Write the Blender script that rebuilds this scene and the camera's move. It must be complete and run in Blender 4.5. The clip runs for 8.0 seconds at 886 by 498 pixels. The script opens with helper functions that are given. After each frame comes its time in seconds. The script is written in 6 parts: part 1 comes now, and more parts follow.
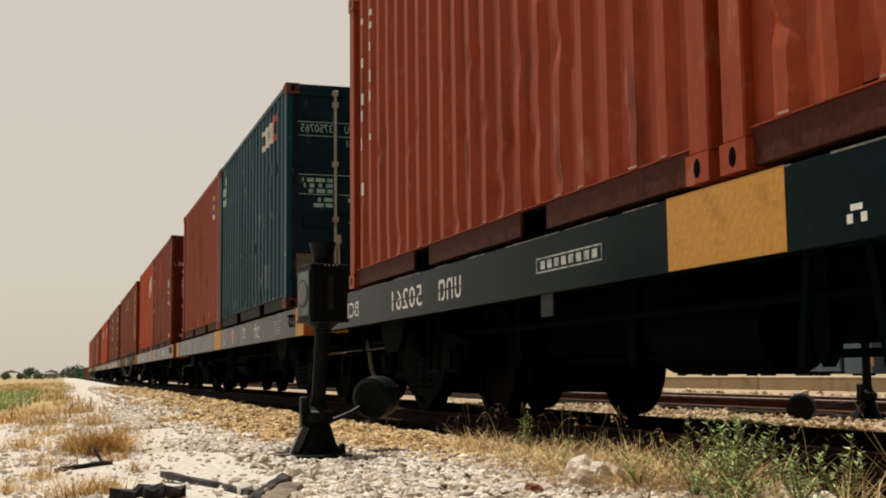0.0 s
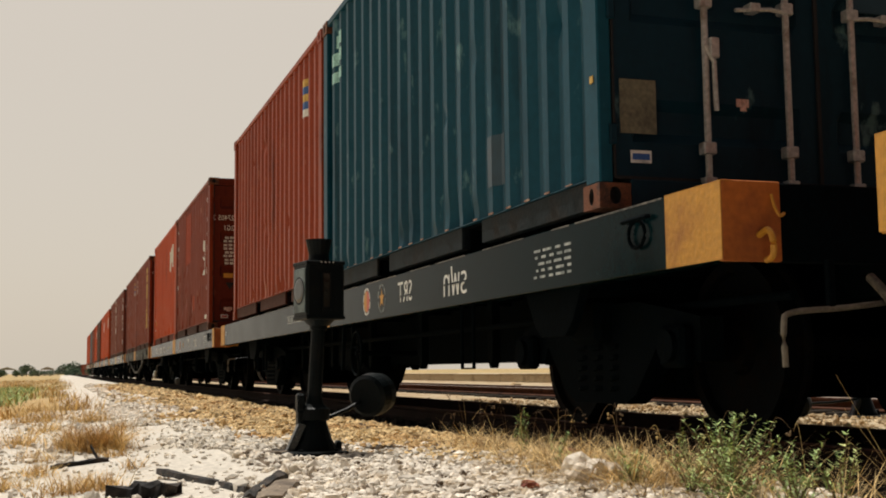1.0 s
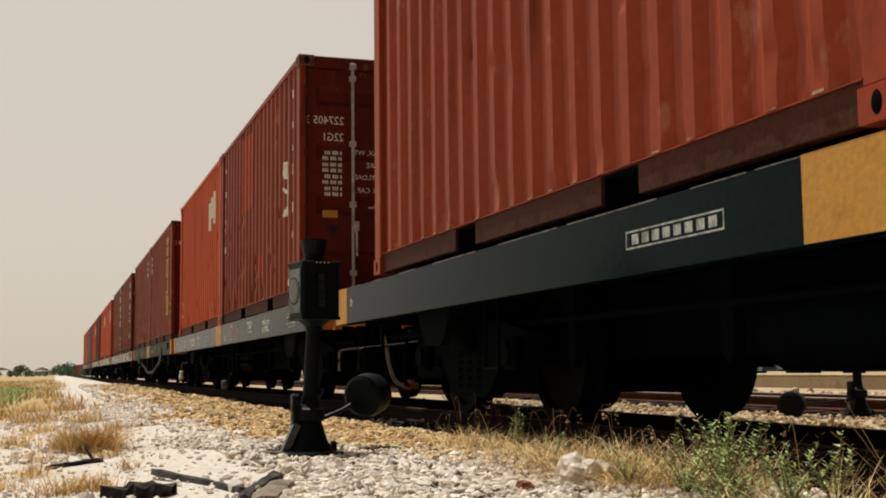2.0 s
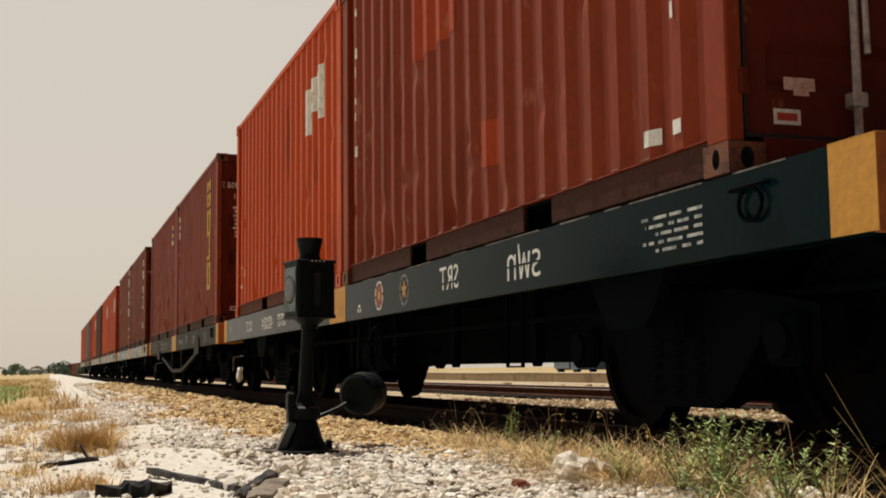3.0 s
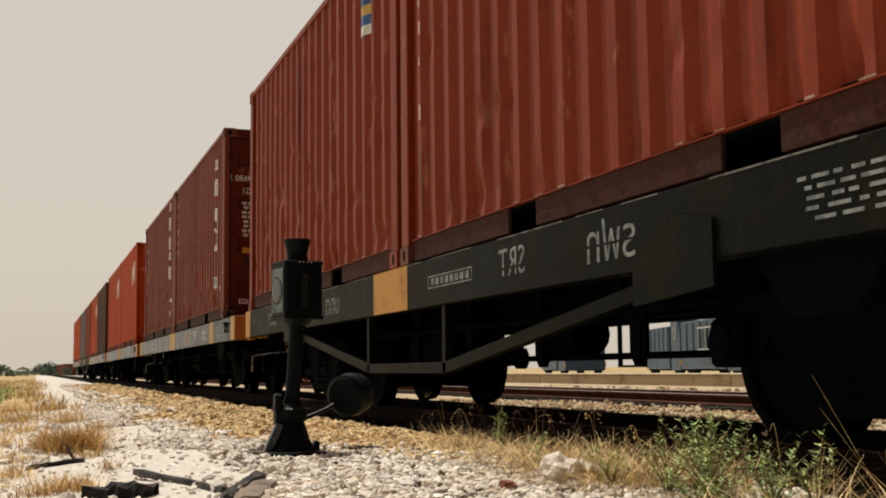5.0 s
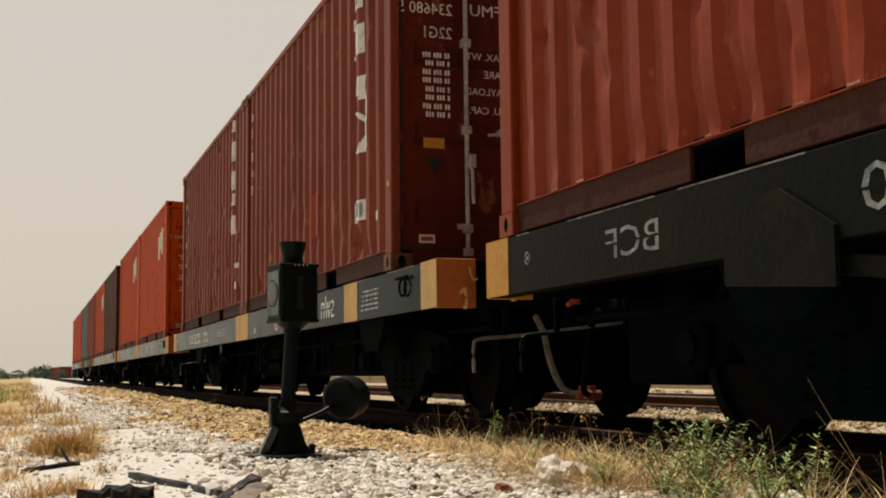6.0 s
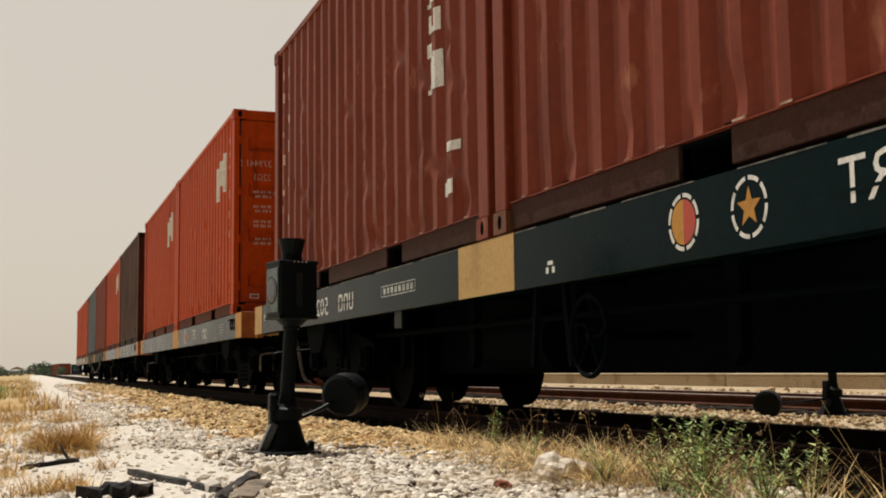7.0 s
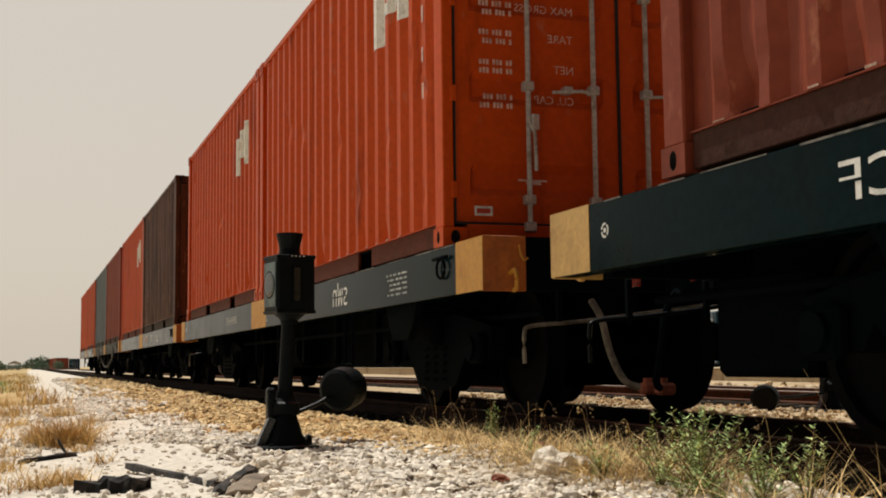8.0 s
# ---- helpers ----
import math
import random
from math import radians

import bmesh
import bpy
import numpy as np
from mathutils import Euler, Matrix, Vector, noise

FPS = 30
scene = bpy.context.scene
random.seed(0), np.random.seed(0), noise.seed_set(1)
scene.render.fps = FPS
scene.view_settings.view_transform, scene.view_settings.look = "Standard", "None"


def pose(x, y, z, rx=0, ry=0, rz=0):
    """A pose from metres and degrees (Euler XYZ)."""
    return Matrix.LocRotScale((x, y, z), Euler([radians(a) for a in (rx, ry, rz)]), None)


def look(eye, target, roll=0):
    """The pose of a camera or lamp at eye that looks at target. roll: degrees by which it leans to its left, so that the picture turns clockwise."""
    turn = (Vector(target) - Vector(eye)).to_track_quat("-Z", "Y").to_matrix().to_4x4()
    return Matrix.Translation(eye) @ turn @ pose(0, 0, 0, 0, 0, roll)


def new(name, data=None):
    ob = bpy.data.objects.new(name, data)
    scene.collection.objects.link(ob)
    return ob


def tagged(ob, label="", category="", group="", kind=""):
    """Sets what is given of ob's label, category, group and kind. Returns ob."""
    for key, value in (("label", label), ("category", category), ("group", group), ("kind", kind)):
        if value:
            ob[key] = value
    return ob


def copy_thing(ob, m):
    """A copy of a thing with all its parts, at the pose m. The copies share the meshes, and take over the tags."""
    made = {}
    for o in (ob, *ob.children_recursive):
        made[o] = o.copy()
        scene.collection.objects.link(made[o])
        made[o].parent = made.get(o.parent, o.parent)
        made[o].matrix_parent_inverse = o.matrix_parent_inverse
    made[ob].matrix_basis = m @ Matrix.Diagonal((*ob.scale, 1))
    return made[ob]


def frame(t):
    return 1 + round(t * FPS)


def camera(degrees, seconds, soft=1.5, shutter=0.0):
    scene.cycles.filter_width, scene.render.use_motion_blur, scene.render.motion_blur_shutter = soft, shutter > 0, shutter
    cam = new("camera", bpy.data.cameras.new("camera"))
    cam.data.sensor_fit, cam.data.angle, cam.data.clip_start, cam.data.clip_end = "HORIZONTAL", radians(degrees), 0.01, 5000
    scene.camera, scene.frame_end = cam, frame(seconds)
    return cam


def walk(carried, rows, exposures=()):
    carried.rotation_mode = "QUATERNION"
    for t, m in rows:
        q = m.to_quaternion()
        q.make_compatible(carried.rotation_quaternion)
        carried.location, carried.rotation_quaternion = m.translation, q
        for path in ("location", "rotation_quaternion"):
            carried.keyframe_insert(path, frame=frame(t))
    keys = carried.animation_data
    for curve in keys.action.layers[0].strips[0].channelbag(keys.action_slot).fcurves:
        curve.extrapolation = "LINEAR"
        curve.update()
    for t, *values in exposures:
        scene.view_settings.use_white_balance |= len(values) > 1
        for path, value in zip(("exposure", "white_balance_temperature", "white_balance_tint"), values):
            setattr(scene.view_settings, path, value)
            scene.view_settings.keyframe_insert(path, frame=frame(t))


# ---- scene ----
# ---------------------------------------------------------------- camera
FOV = 41.145
EYE = Vector((0.0, 0.0, 0.337))
SIDE = 2.3626            # x of the wagons' near side
DECK = 1.064             # underside of the containers above the rail head


def aim(yaw, pitch, roll=-0.01126):
    """Camera turned by yaw to the right of +y and pitch upwards, in radians."""
    fw = Vector((math.sin(yaw) * math.cos(pitch), math.cos(yaw) * math.cos(pitch), math.sin(pitch)))
    r = Vector((math.cos(yaw), -math.sin(yaw), 0))
    u = r.cross(fw)
    c, s = math.cos(roll), math.sin(roll)
    r, u = c * r + s * u, c * u - s * r
    m = Matrix((r, u, -fw)).transposed().to_4x4()
    m.translation = EYE
    return m


cam = camera(FOV, 8.0, soft=1.9)
F_PIX = 784 / math.tan(radians(FOV / 2))
DRIFT = ((0, 0, 0), (0.3, -1.5, -3), (0.5, -3, -4.5), (1.0, -6.5, -5.2), (1.5, -11, -4.3), (3.0, -23, -7.2), (3.5, -28, -9.2),
         (4.0, -33, -9.6), (4.5, -39, -8.4), (6.0, -52.5, -0.5), (6.5, -53.5, -2), (7.0, -54, -6), (7.5, -55, -11), (8.0, -58, -16))
walk(cam, [(t, aim(0.31046 - dx / F_PIX, 0.10395 + dy / F_PIX)) for t, dx, dy in DRIFT])

# ---------------------------------------------------------------- world, sun
SUN_EL, SUN_DIR = 66, 17          # elevation; bearing of the sun west of +y (towards -x), degrees
world = bpy.data.worlds.new("hazy_sky")
scene.world = world
world.use_nodes = True
wn, wl = world.node_tree.nodes, world.node_tree.links
wn.clear()
sky = wn.new("ShaderNodeTexSky")
sky.sky_type, sky.sun_disc = "NISHITA", False
sky.sun_elevation, sky.sun_rotation = radians(SUN_EL), radians(-SUN_DIR)
sky.dust_density, sky.air_density = 4.0, 1.0
bg_sky, bg_haze, add, wout = (wn.new(n) for n in ("ShaderNodeBackground", "ShaderNodeBackground", "ShaderNodeAddShader", "ShaderNodeOutputWorld"))
bg_sky.inputs["Strength"].default_value = 0.014
bg_haze.inputs["Color"].default_value = (0.660, 0.585, 0.485, 1)
bg_haze.inputs["Strength"].default_value = 0.93
# the haze is brighter on the sun's side of the sky and fades smoothly behind
wtc, wdot, wfade = wn.new("ShaderNodeTexCoord"), wn.new("ShaderNodeVectorMath"), wn.new("ShaderNodeMapRange")
wdot.operation = "DOT_PRODUCT"
wdot.inputs[1].default_value = Vector((-0.05, 1.0, 0.15)).normalized()
wfade.interpolation_type = "SMOOTHSTEP"
for key, value in (("From Min", -0.42), ("From Max", 0.74), ("To Min", 0.05), ("To Max", 0.91)):
    wfade.inputs[key].default_value = value
wl.new(wtc.outputs["Generated"], wdot.inputs[0])
wl.new(wdot.outputs["Value"], wfade.inputs["Value"])
wl.new(wfade.outputs[0], bg_haze.inputs["Strength"])
wl.new(sky.outputs[0], bg_sky.inputs["Color"])
wl.new(bg_sky.outputs[0], add.inputs[0])
wl.new(bg_haze.outputs[0], add.inputs[1])
wl.new(add.outputs[0], wout.inputs["Surface"])

sun = new("sun", bpy.data.lights.new("sun", "SUN"))
sun.data.energy, sun.data.angle, sun.data.color = 4.6, radians(0.55), (1.0, 0.95, 0.87)
sd = Vector((-math.sin(radians(SUN_DIR)) * math.cos(radians(SUN_EL)), math.cos(radians(SUN_DIR)) * math.cos(radians(SUN_EL)), math.sin(radians(SUN_EL))))
sun.matrix_world = look(sd * 60, (0, 0, 0))


# ---------------------------------------------------------------- materials
def material(name, rgb, rough=0.6, metal=0.0, spots=None, spot_size=3.0, spot_cover=0.45, grain=60.0, vary=0.25,
             bump=0.15, bump_size=None, random_tone=0.0, island=False, streak=False, spec=0.5):
    """Paint, stone, wood or metal: base colour, variation at two scales, patches of a second colour, fine relief."""
    m = bpy.data.materials.new(name)
    m.use_nodes = True
    n, l = m.node_tree.nodes, m.node_tree.links
    b = n["Principled BSDF"]
    b.inputs["Roughness"].default_value, b.inputs["Metallic"].default_value = rough, metal
    b.inputs["Specular IOR Level"].default_value = spec
    tc, info = n.new("ShaderNodeTexCoord"), n.new("ShaderNodeObjectInfo")
    off = n.new("ShaderNodeVectorMath")
    off.operation = "MULTIPLY_ADD"
    off.inputs[0].default_value = (37.0, 53.0, 71.0)
    l.new(info.outputs["Random"], off.inputs[1])
    l.new(tc.outputs["Object"], off.inputs[2])
    vec = off.outputs[0]
    big, fine = n.new("ShaderNodeTexNoise"), n.new("ShaderNodeTexNoise")
    big.inputs["Scale"].default_value, big.inputs["Detail"].default_value, big.inputs["Roughness"].default_value = spot_size, 8, 0.62
    fine.inputs["Scale"].default_value, fine.inputs["Detail"].default_value = grain, 4
    if streak:
        mp = n.new("ShaderNodeMapping")
        mp.inputs["Scale"].default_value = (1, 1, 0.22)
        l.new(vec, mp.inputs["Vector"])
        l.new(mp.outputs[0], big.inputs["Vector"])
    else:
        l.new(vec, big.inputs["Vector"])
    l.new(vec, fine.inputs["Vector"])
    tone = n.new("ShaderNodeMapRange")
    tone.inputs["From Min"].default_value, tone.inputs["From Max"].default_value = 0.3, 0.7
    tone.inputs["To Min"].default_value, tone.inputs["To Max"].default_value = 1 - vary, 1 + vary
    l.new(fine.outputs["Fac"], tone.inputs["Value"])
    base = n.new("ShaderNodeMix")
    base.data_type = "RGBA"
    base.inputs[6].default_value = (*rgb, 1)
    base.inputs[7].default_value = (*(spots or [c * 0.7 for c in rgb]), 1)
    cover = n.new("ShaderNodeMapRange")
    edge = 1 - spot_cover
    cover.inputs["From Min"].default_value, cover.inputs["From Max"].default_value = edge - 0.06, edge + 0.1
    l.new(big.outputs["Fac"], cover.inputs["Value"])
    l.new(cover.outputs[0], base.inputs[0])
    mul = n.new("ShaderNodeVectorMath")
    mul.operation = "SCALE"
    l.new(base.outputs[2], mul.inputs[0])
    l.new(tone.outputs[0], mul.inputs["Scale"])
    col = mul.outputs[0]
    if random_tone:
        src = info.outputs["Random"]
        if island:
            geo = n.new("ShaderNodeNewGeometry")
            src = geo.outputs["Random Per Island"]
        rt = n.new("ShaderNodeMapRange")
        rt.inputs["To Min"].default_value, rt.inputs["To Max"].default_value = 1 - random_tone, 1 + random_tone
        l.new(src, rt.inputs["Value"])
        mul2 = n.new("ShaderNodeVectorMath")
        mul2.operation = "SCALE"
        l.new(col, mul2.inputs[0])
        l.new(rt.outputs[0], mul2.inputs["Scale"])
        col = mul2.outputs[0]
    l.new(col, b.inputs["Base Color"])
    rr = n.new("ShaderNodeMapRange")
    rr.inputs["To Min"].default_value, rr.inputs["To Max"].default_value = max(rough - 0.12, 0.05), min(rough + 0.2, 1)
    l.new(big.outputs["Fac"], rr.inputs["Value"])
    l.new(rr.outputs[0], b.inputs["Roughness"])
    if bump:
        bp = n.new("ShaderNodeBump")
        bp.inputs["Strength"].default_value, bp.inputs["Distance"].default_value = bump, 0.01
        src = fine
        if bump_size:
            src = n.new("ShaderNodeTexNoise")
            src.inputs["Scale"].default_value, src.inputs["Detail"].default_value = bump_size, 3
            l.new(vec, src.inputs["Vector"])
        l.new(src.outputs["Fac"], bp.inputs["Height"])
        l.new(bp.outputs[0], b.inputs["Normal"])
    return m


def box_paint(name, rgb, rust=(0.10, 0.035, 0.018), cover=0.40, scuff=(0.42, 0.20, 0.13)):
    """Container paint: streaked fading, small pale scuffs and dark rust runs."""
    m = material(name, rgb, 0.42, spots=rust, spot_size=1.9, spot_cover=cover, grain=22, vary=0.10, bump=0.25, bump_size=2.6, streak=True, spec=0.12)
    n, l = m.node_tree.nodes, m.node_tree.links
    base_in = n["Principled BSDF"].inputs["Base Color"]
    col = base_in.links[0].from_socket
    vec = n["Vector Math"].outputs[0]
    for scale, stretch, lo, hi, tint, top in ((5.5, (1, 1, 0.5), 0.625, 0.70, scuff, 0.50), (3.2, (1, 1, 0.16), 0.585, 0.72, [c * 0.22 for c in rgb], 0.7)):
        mp, tex, rng, mix = n.new("ShaderNodeMapping"), n.new("ShaderNodeTexNoise"), n.new("ShaderNodeMapRange"), n.new("ShaderNodeMix")
        mp.inputs["Scale"].default_value = stretch
        mp.inputs["Location"].default_value = (scale, 2 * scale, 0)
        tex.inputs["Scale"].default_value, tex.inputs["Detail"].default_value, tex.inputs["Roughness"].default_value = scale, 6, 0.6
        for key, value in (("From Min", lo), ("From Max", hi), ("To Max", top)):
            rng.inputs[key].default_value = value
        mix.data_type = "RGBA"
        mix.inputs[7].default_value = (*tint, 1)
        l.new(vec, mp.inputs["Vector"])
        l.new(mp.outputs[0], tex.inputs["Vector"])
        l.new(tex.outputs["Fac"], rng.inputs["Value"])
        l.new(rng.outputs[0], mix.inputs[0])
        l.new(col, mix.inputs[6])
        col = mix.outputs[2]
    l.new(col, base_in)
    return m


def shaded_rail_paint(name, rgb):
    """The same paint on bottom rails, darkened as recess shade, dulled by road dirt."""
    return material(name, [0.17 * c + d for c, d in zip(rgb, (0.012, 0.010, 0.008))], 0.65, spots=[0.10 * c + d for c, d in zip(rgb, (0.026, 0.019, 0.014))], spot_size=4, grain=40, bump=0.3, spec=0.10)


COLOURS = {
    "red": ((0.285, 0.050, 0.018), (0.20, 0.036, 0.013), 0.40),
    "brown": ((0.225, 0.037, 0.013), (0.145, 0.025, 0.010), 0.40),
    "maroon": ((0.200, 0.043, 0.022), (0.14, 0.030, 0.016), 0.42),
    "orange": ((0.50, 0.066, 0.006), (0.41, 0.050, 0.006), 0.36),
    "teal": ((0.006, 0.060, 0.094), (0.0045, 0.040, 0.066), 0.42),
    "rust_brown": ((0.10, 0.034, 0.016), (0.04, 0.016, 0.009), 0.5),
    # Brown and teal darkened: shade of the door ends put into the paint.
    "maroon_end_shade": ((0.100, 0.0165, 0.0078), (0.066, 0.012, 0.0065), 0.42),
    "teal_end_shade": ((0.0045, 0.026, 0.042), (0.0035, 0.018, 0.030), 0.42),
    "patch_red": ((0.36, 0.050, 0.010), (0.29, 0.040, 0.009), 0.36),
    "greyblue": ((0.12, 0.15, 0.18), (0.08, 0.10, 0.12), 0.4),
}
PAINT = {k: box_paint("paint_" + k, c, r, v, (0.16, 0.30, 0.31) if k in ("teal", "teal_end_shade", "greyblue") else (0.42, 0.17, 0.10)) for k, (c, r, v) in COLOURS.items()}
BOTTOM = {k: shaded_rail_paint("shaded_dirty_rail_" + k, c) for k, (c, r, v) in COLOURS.items()}
RUST = material("rusty_casting", (0.15, 0.05, 0.02), 0.8, spots=(0.055, 0.025, 0.016), spot_size=9, grain=90, vary=0.3, bump=0.4)
WORN = material("worn_edge_primer", (0.42, 0.28, 0.21), 0.7, spots=(0.22, 0.10, 0.06), spot_size=9, spot_cover=0.5, grain=60)
CHIPPED = material("chipped_sill_edge", (0.17, 0.16, 0.14), 0.7, spots=(0.05, 0.05, 0.045), spot_size=11, spot_cover=0.5, grain=60)
MUTED = material("dusty_notice", (0.15, 0.14, 0.095), 0.7, spots=(0.09, 0.085, 0.06), spot_size=9, grain=50)
CARD = material("card_holder_paint", (0.022, 0.027, 0.025), 0.7, spots=(0.035, 0.036, 0.032), spot_size=14, grain=60, spec=0.2)
GREY = material("grey_cloth", (0.085, 0.088, 0.09), 0.9, spots=(0.05, 0.05, 0.05), spot_size=20, grain=60)
FRAME = material("wagon_frame_paint", (0.0018, 0.0105, 0.0125), 0.15, spots=(0.0040, 0.0100, 0.0105), spot_size=2.4, spot_cover=0.42, grain=30, vary=0.2, bump=0.05, bump_size=9, spec=0.035)
FRAME_OLD = material("wagon_frame_dirty", (0.0060, 0.0075, 0.0060), 0.42, spots=(0.014, 0.011, 0.007), spot_size=2.5, grain=30, vary=0.25, bump=0.2, spec=0.04)
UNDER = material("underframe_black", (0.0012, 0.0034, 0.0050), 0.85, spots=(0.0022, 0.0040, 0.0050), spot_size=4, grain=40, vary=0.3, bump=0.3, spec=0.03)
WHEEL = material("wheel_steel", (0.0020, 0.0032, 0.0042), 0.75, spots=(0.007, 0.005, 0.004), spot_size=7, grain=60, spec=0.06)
YELLOW = material("yellow_paint", (0.50, 0.235, 0.022), 0.5, spots=(0.33, 0.13, 0.018), spot_size=3, spot_cover=0.4, grain=35, vary=0.12, bump=0.25)
AMBER = material("orange_headstock_paint", (0.40, 0.12, 0.02), 0.5, spots=(0.26, 0.075, 0.018), spot_size=3, grain=35, vary=0.15)
PALE = material("faded_yellow_paint", (0.52, 0.32, 0.10), 0.55, spots=(0.40, 0.235, 0.075), spot_size=3, grain=35, vary=0.12)
WHITE = material("stencil_white", (0.74, 0.74, 0.70), 0.6, spots=(0.45, 0.46, 0.44), spot_size=14, spot_cover=0.42, grain=70, vary=0.12, bump=0)
DULL = material("stencil_dull_white", (0.46, 0.48, 0.46), 0.6, spots=(0.18, 0.21, 0.21), spot_size=16, spot_cover=0.5, grain=70, bump=0)
FADED = material("stencil_faded", (0.25, 0.27, 0.26), 0.6, spots=(0.10, 0.12, 0.12), spot_size=14, spot_cover=0.5, grain=70, bump=0)
MINT = material("stencil_mint", (0.34, 0.62, 0.58), 0.6, spots=(0.20, 0.40, 0.38), spot_size=14, grain=70, bump=0)
PINK = material("stencil_pale_pink", (0.62, 0.42, 0.36), 0.6, spots=(0.40, 0.2, 0.15), spot_size=14, grain=70, bump=0)
LEMON = material("lettering_yellow", (0.62, 0.40, 0.09), 0.6, spots=(0.42, 0.24, 0.05), spot_size=8, grain=60, bump=0)
RED = material("red_enamel", (0.45, 0.045, 0.02), 0.4, grain=40, vary=0.1)
BLUE = material("blue_print", (0.03, 0.11, 0.35), 0.5, grain=40, vary=0.1, bump=0)
STEEL = material("galvanised_bar", (0.46, 0.45, 0.43), 0.42, metal=0.4, spots=(0.22, 0.17, 0.13), spot_size=6, spot_cover=0.4, grain=50)
BLACK_AND_SHADE = material("gasket_and_hole_shade", (0.012, 0.012, 0.013), 0.8, grain=40)
# Front uncoupling rods: a pale tone paints the highlight on dark steel.
ROD_HIGHLIGHT = material("rod_with_highlight", (0.20, 0.18, 0.15), 0.5, metal=0.3, spots=(0.05, 0.045, 0.04), spot_size=6, grain=50)
HOSE = material("dusty_hose", (0.16, 0.14, 0.11), 0.7, spots=(0.07, 0.06, 0.05), spot_size=9, grain=50)
RAIL = material("rusty_rail", (0.075, 0.028, 0.014), 0.85, spots=(0.035, 0.015, 0.009), spot_size=5, grain=60, vary=0.3, spec=0.15)
RAILTOP = material("worn_rail_head", (0.33, 0.26, 0.22), 0.35, metal=0.7, spots=(0.2, 0.12, 0.08), spot_size=5, grain=60)
# Near rail: the rusty rail colour darkened, shade under the train painted in.
RAIL_SHADED = material("shaded_rail", (0.020, 0.010, 0.007), 0.9, spots=(0.012, 0.007, 0.005), spot_size=5, grain=60, vary=0.3, spec=0.08)
SLEEPER = material("dark_sleeper", (0.03, 0.024, 0.018), 0.95, spots=(0.016, 0.013, 0.01), spot_size=4, grain=45, vary=0.35, bump=0.5, random_tone=0.25, spec=0.1)
GROUND = material("sandy_ballast_ground", (0.53, 0.485, 0.415), 0.95, spots=(0.46, 0.39, 0.29), spot_size=0.9, spot_cover=0.40, grain=30, vary=0.22, bump=0.9, bump_size=38)
# Dark fines under the stones, with the shade of their gaps in the colour.
GAP_SHADE = material("dark_fines_gap_shade", (0.11, 0.074, 0.042), 0.95, spots=(0.065, 0.045, 0.028), spot_size=2.5, grain=40, vary=0.3, bump=0.6, bump_size=38)
SILT = material("brown_sandy_gravel", (0.52, 0.41, 0.26), 0.95, spots=(0.36, 0.23, 0.10), spot_size=1.3, spot_cover=0.5, grain=40, vary=0.3, bump=0.6, bump_size=38, random_tone=0.35, island=True)
STONE = material("crushed_limestone", (0.60, 0.43, 0.21), 0.9, spots=(0.42, 0.235, 0.08), spot_size=1.1, spot_cover=0.45, grain=55, vary=0.2, bump=0.3, random_tone=0.38, island=True)
# Bed between the near rails, coloured dark for the train's shade.
BED_SHADED = material("shaded_track_bed", (0.03, 0.025, 0.02), 0.95, spots=(0.014, 0.012, 0.01), spot_size=2, grain=40, vary=0.3, bump=0.6, random_tone=0.3, island=True, spec=0.1)
CHALK = material("white_limestone", (0.68, 0.62, 0.53), 0.9, spots=(0.61, 0.51, 0.38), spot_size=6, grain=40, vary=0.12, bump=0.25, random_tone=0.26, island=True)
STRAW = material("dry_grass_blades", (0.64, 0.46, 0.20), 0.85, spots=(0.22, 0.13, 0.055), spot_size=9, spot_cover=0.48, grain=15, vary=0.25, bump=0, random_tone=0.6, island=True)
VERGE = material("verge_grass_blades", (0.58, 0.38, 0.13), 0.9, spots=(0.36, 0.20, 0.055), spot_size=2, spot_cover=0.5, grain=8, vary=0.25, bump=0, random_tone=0.5, island=True)
LEAF = material("weed_leaves", (0.25, 0.35, 0.12), 0.7, spots=(0.48, 0.48, 0.20), spot_size=6, grain=25, vary=0.2, bump=0, random_tone=0.6, island=True, spec=0.25)
STEM = material("dead_weed_stem", (0.16, 0.10, 0.05), 0.85, grain=30, bump=0, random_tone=0.3, island=True)
FIELD = material("far_dry_field", (0.40, 0.27, 0.11), 0.95, spots=(0.17, 0.17, 0.06), spot_size=0.10, grain=3, vary=0.3, bump=0)
WOOD = material("charred_timber", (0.040, 0.028, 0.020), 0.95, spots=(0.006, 0.006, 0.006), spot_size=9, spot_cover=0.55, grain=50, vary=0.5, bump=1.0, bump_size=28)
GREYWOOD = material("grey_timber", (0.20, 0.155, 0.11), 0.95, spots=(0.08, 0.06, 0.045), spot_size=5, grain=50, vary=0.3, bump=0.8)
GLOSSY = material("black_enamel", (0.006, 0.012, 0.015), 0.22, spots=(0.010, 0.013, 0.014), spot_size=9, grain=45, vary=0.2, bump=0.1, spec=0.5)
IRON = material("black_cast_iron", (0.0030, 0.0056, 0.0066), 0.42, spots=(0.006, 0.007, 0.007), spot_size=7, grain=45, vary=0.2, bump=0.25, spec=0.09)
# Lamp's sunny side: paler than the iron housing, sunlight put into the colour.
GREENGREY_LIT = material("lamp_enamel_sunlit", (0.085, 0.125, 0.125), 0.4, spots=(0.030, 0.050, 0.052), spot_size=6, grain=45)
LENS = material("lamp_lens_glass", (0.02, 0.024, 0.022), 0.12, grain=20, vary=0.1, bump=0)
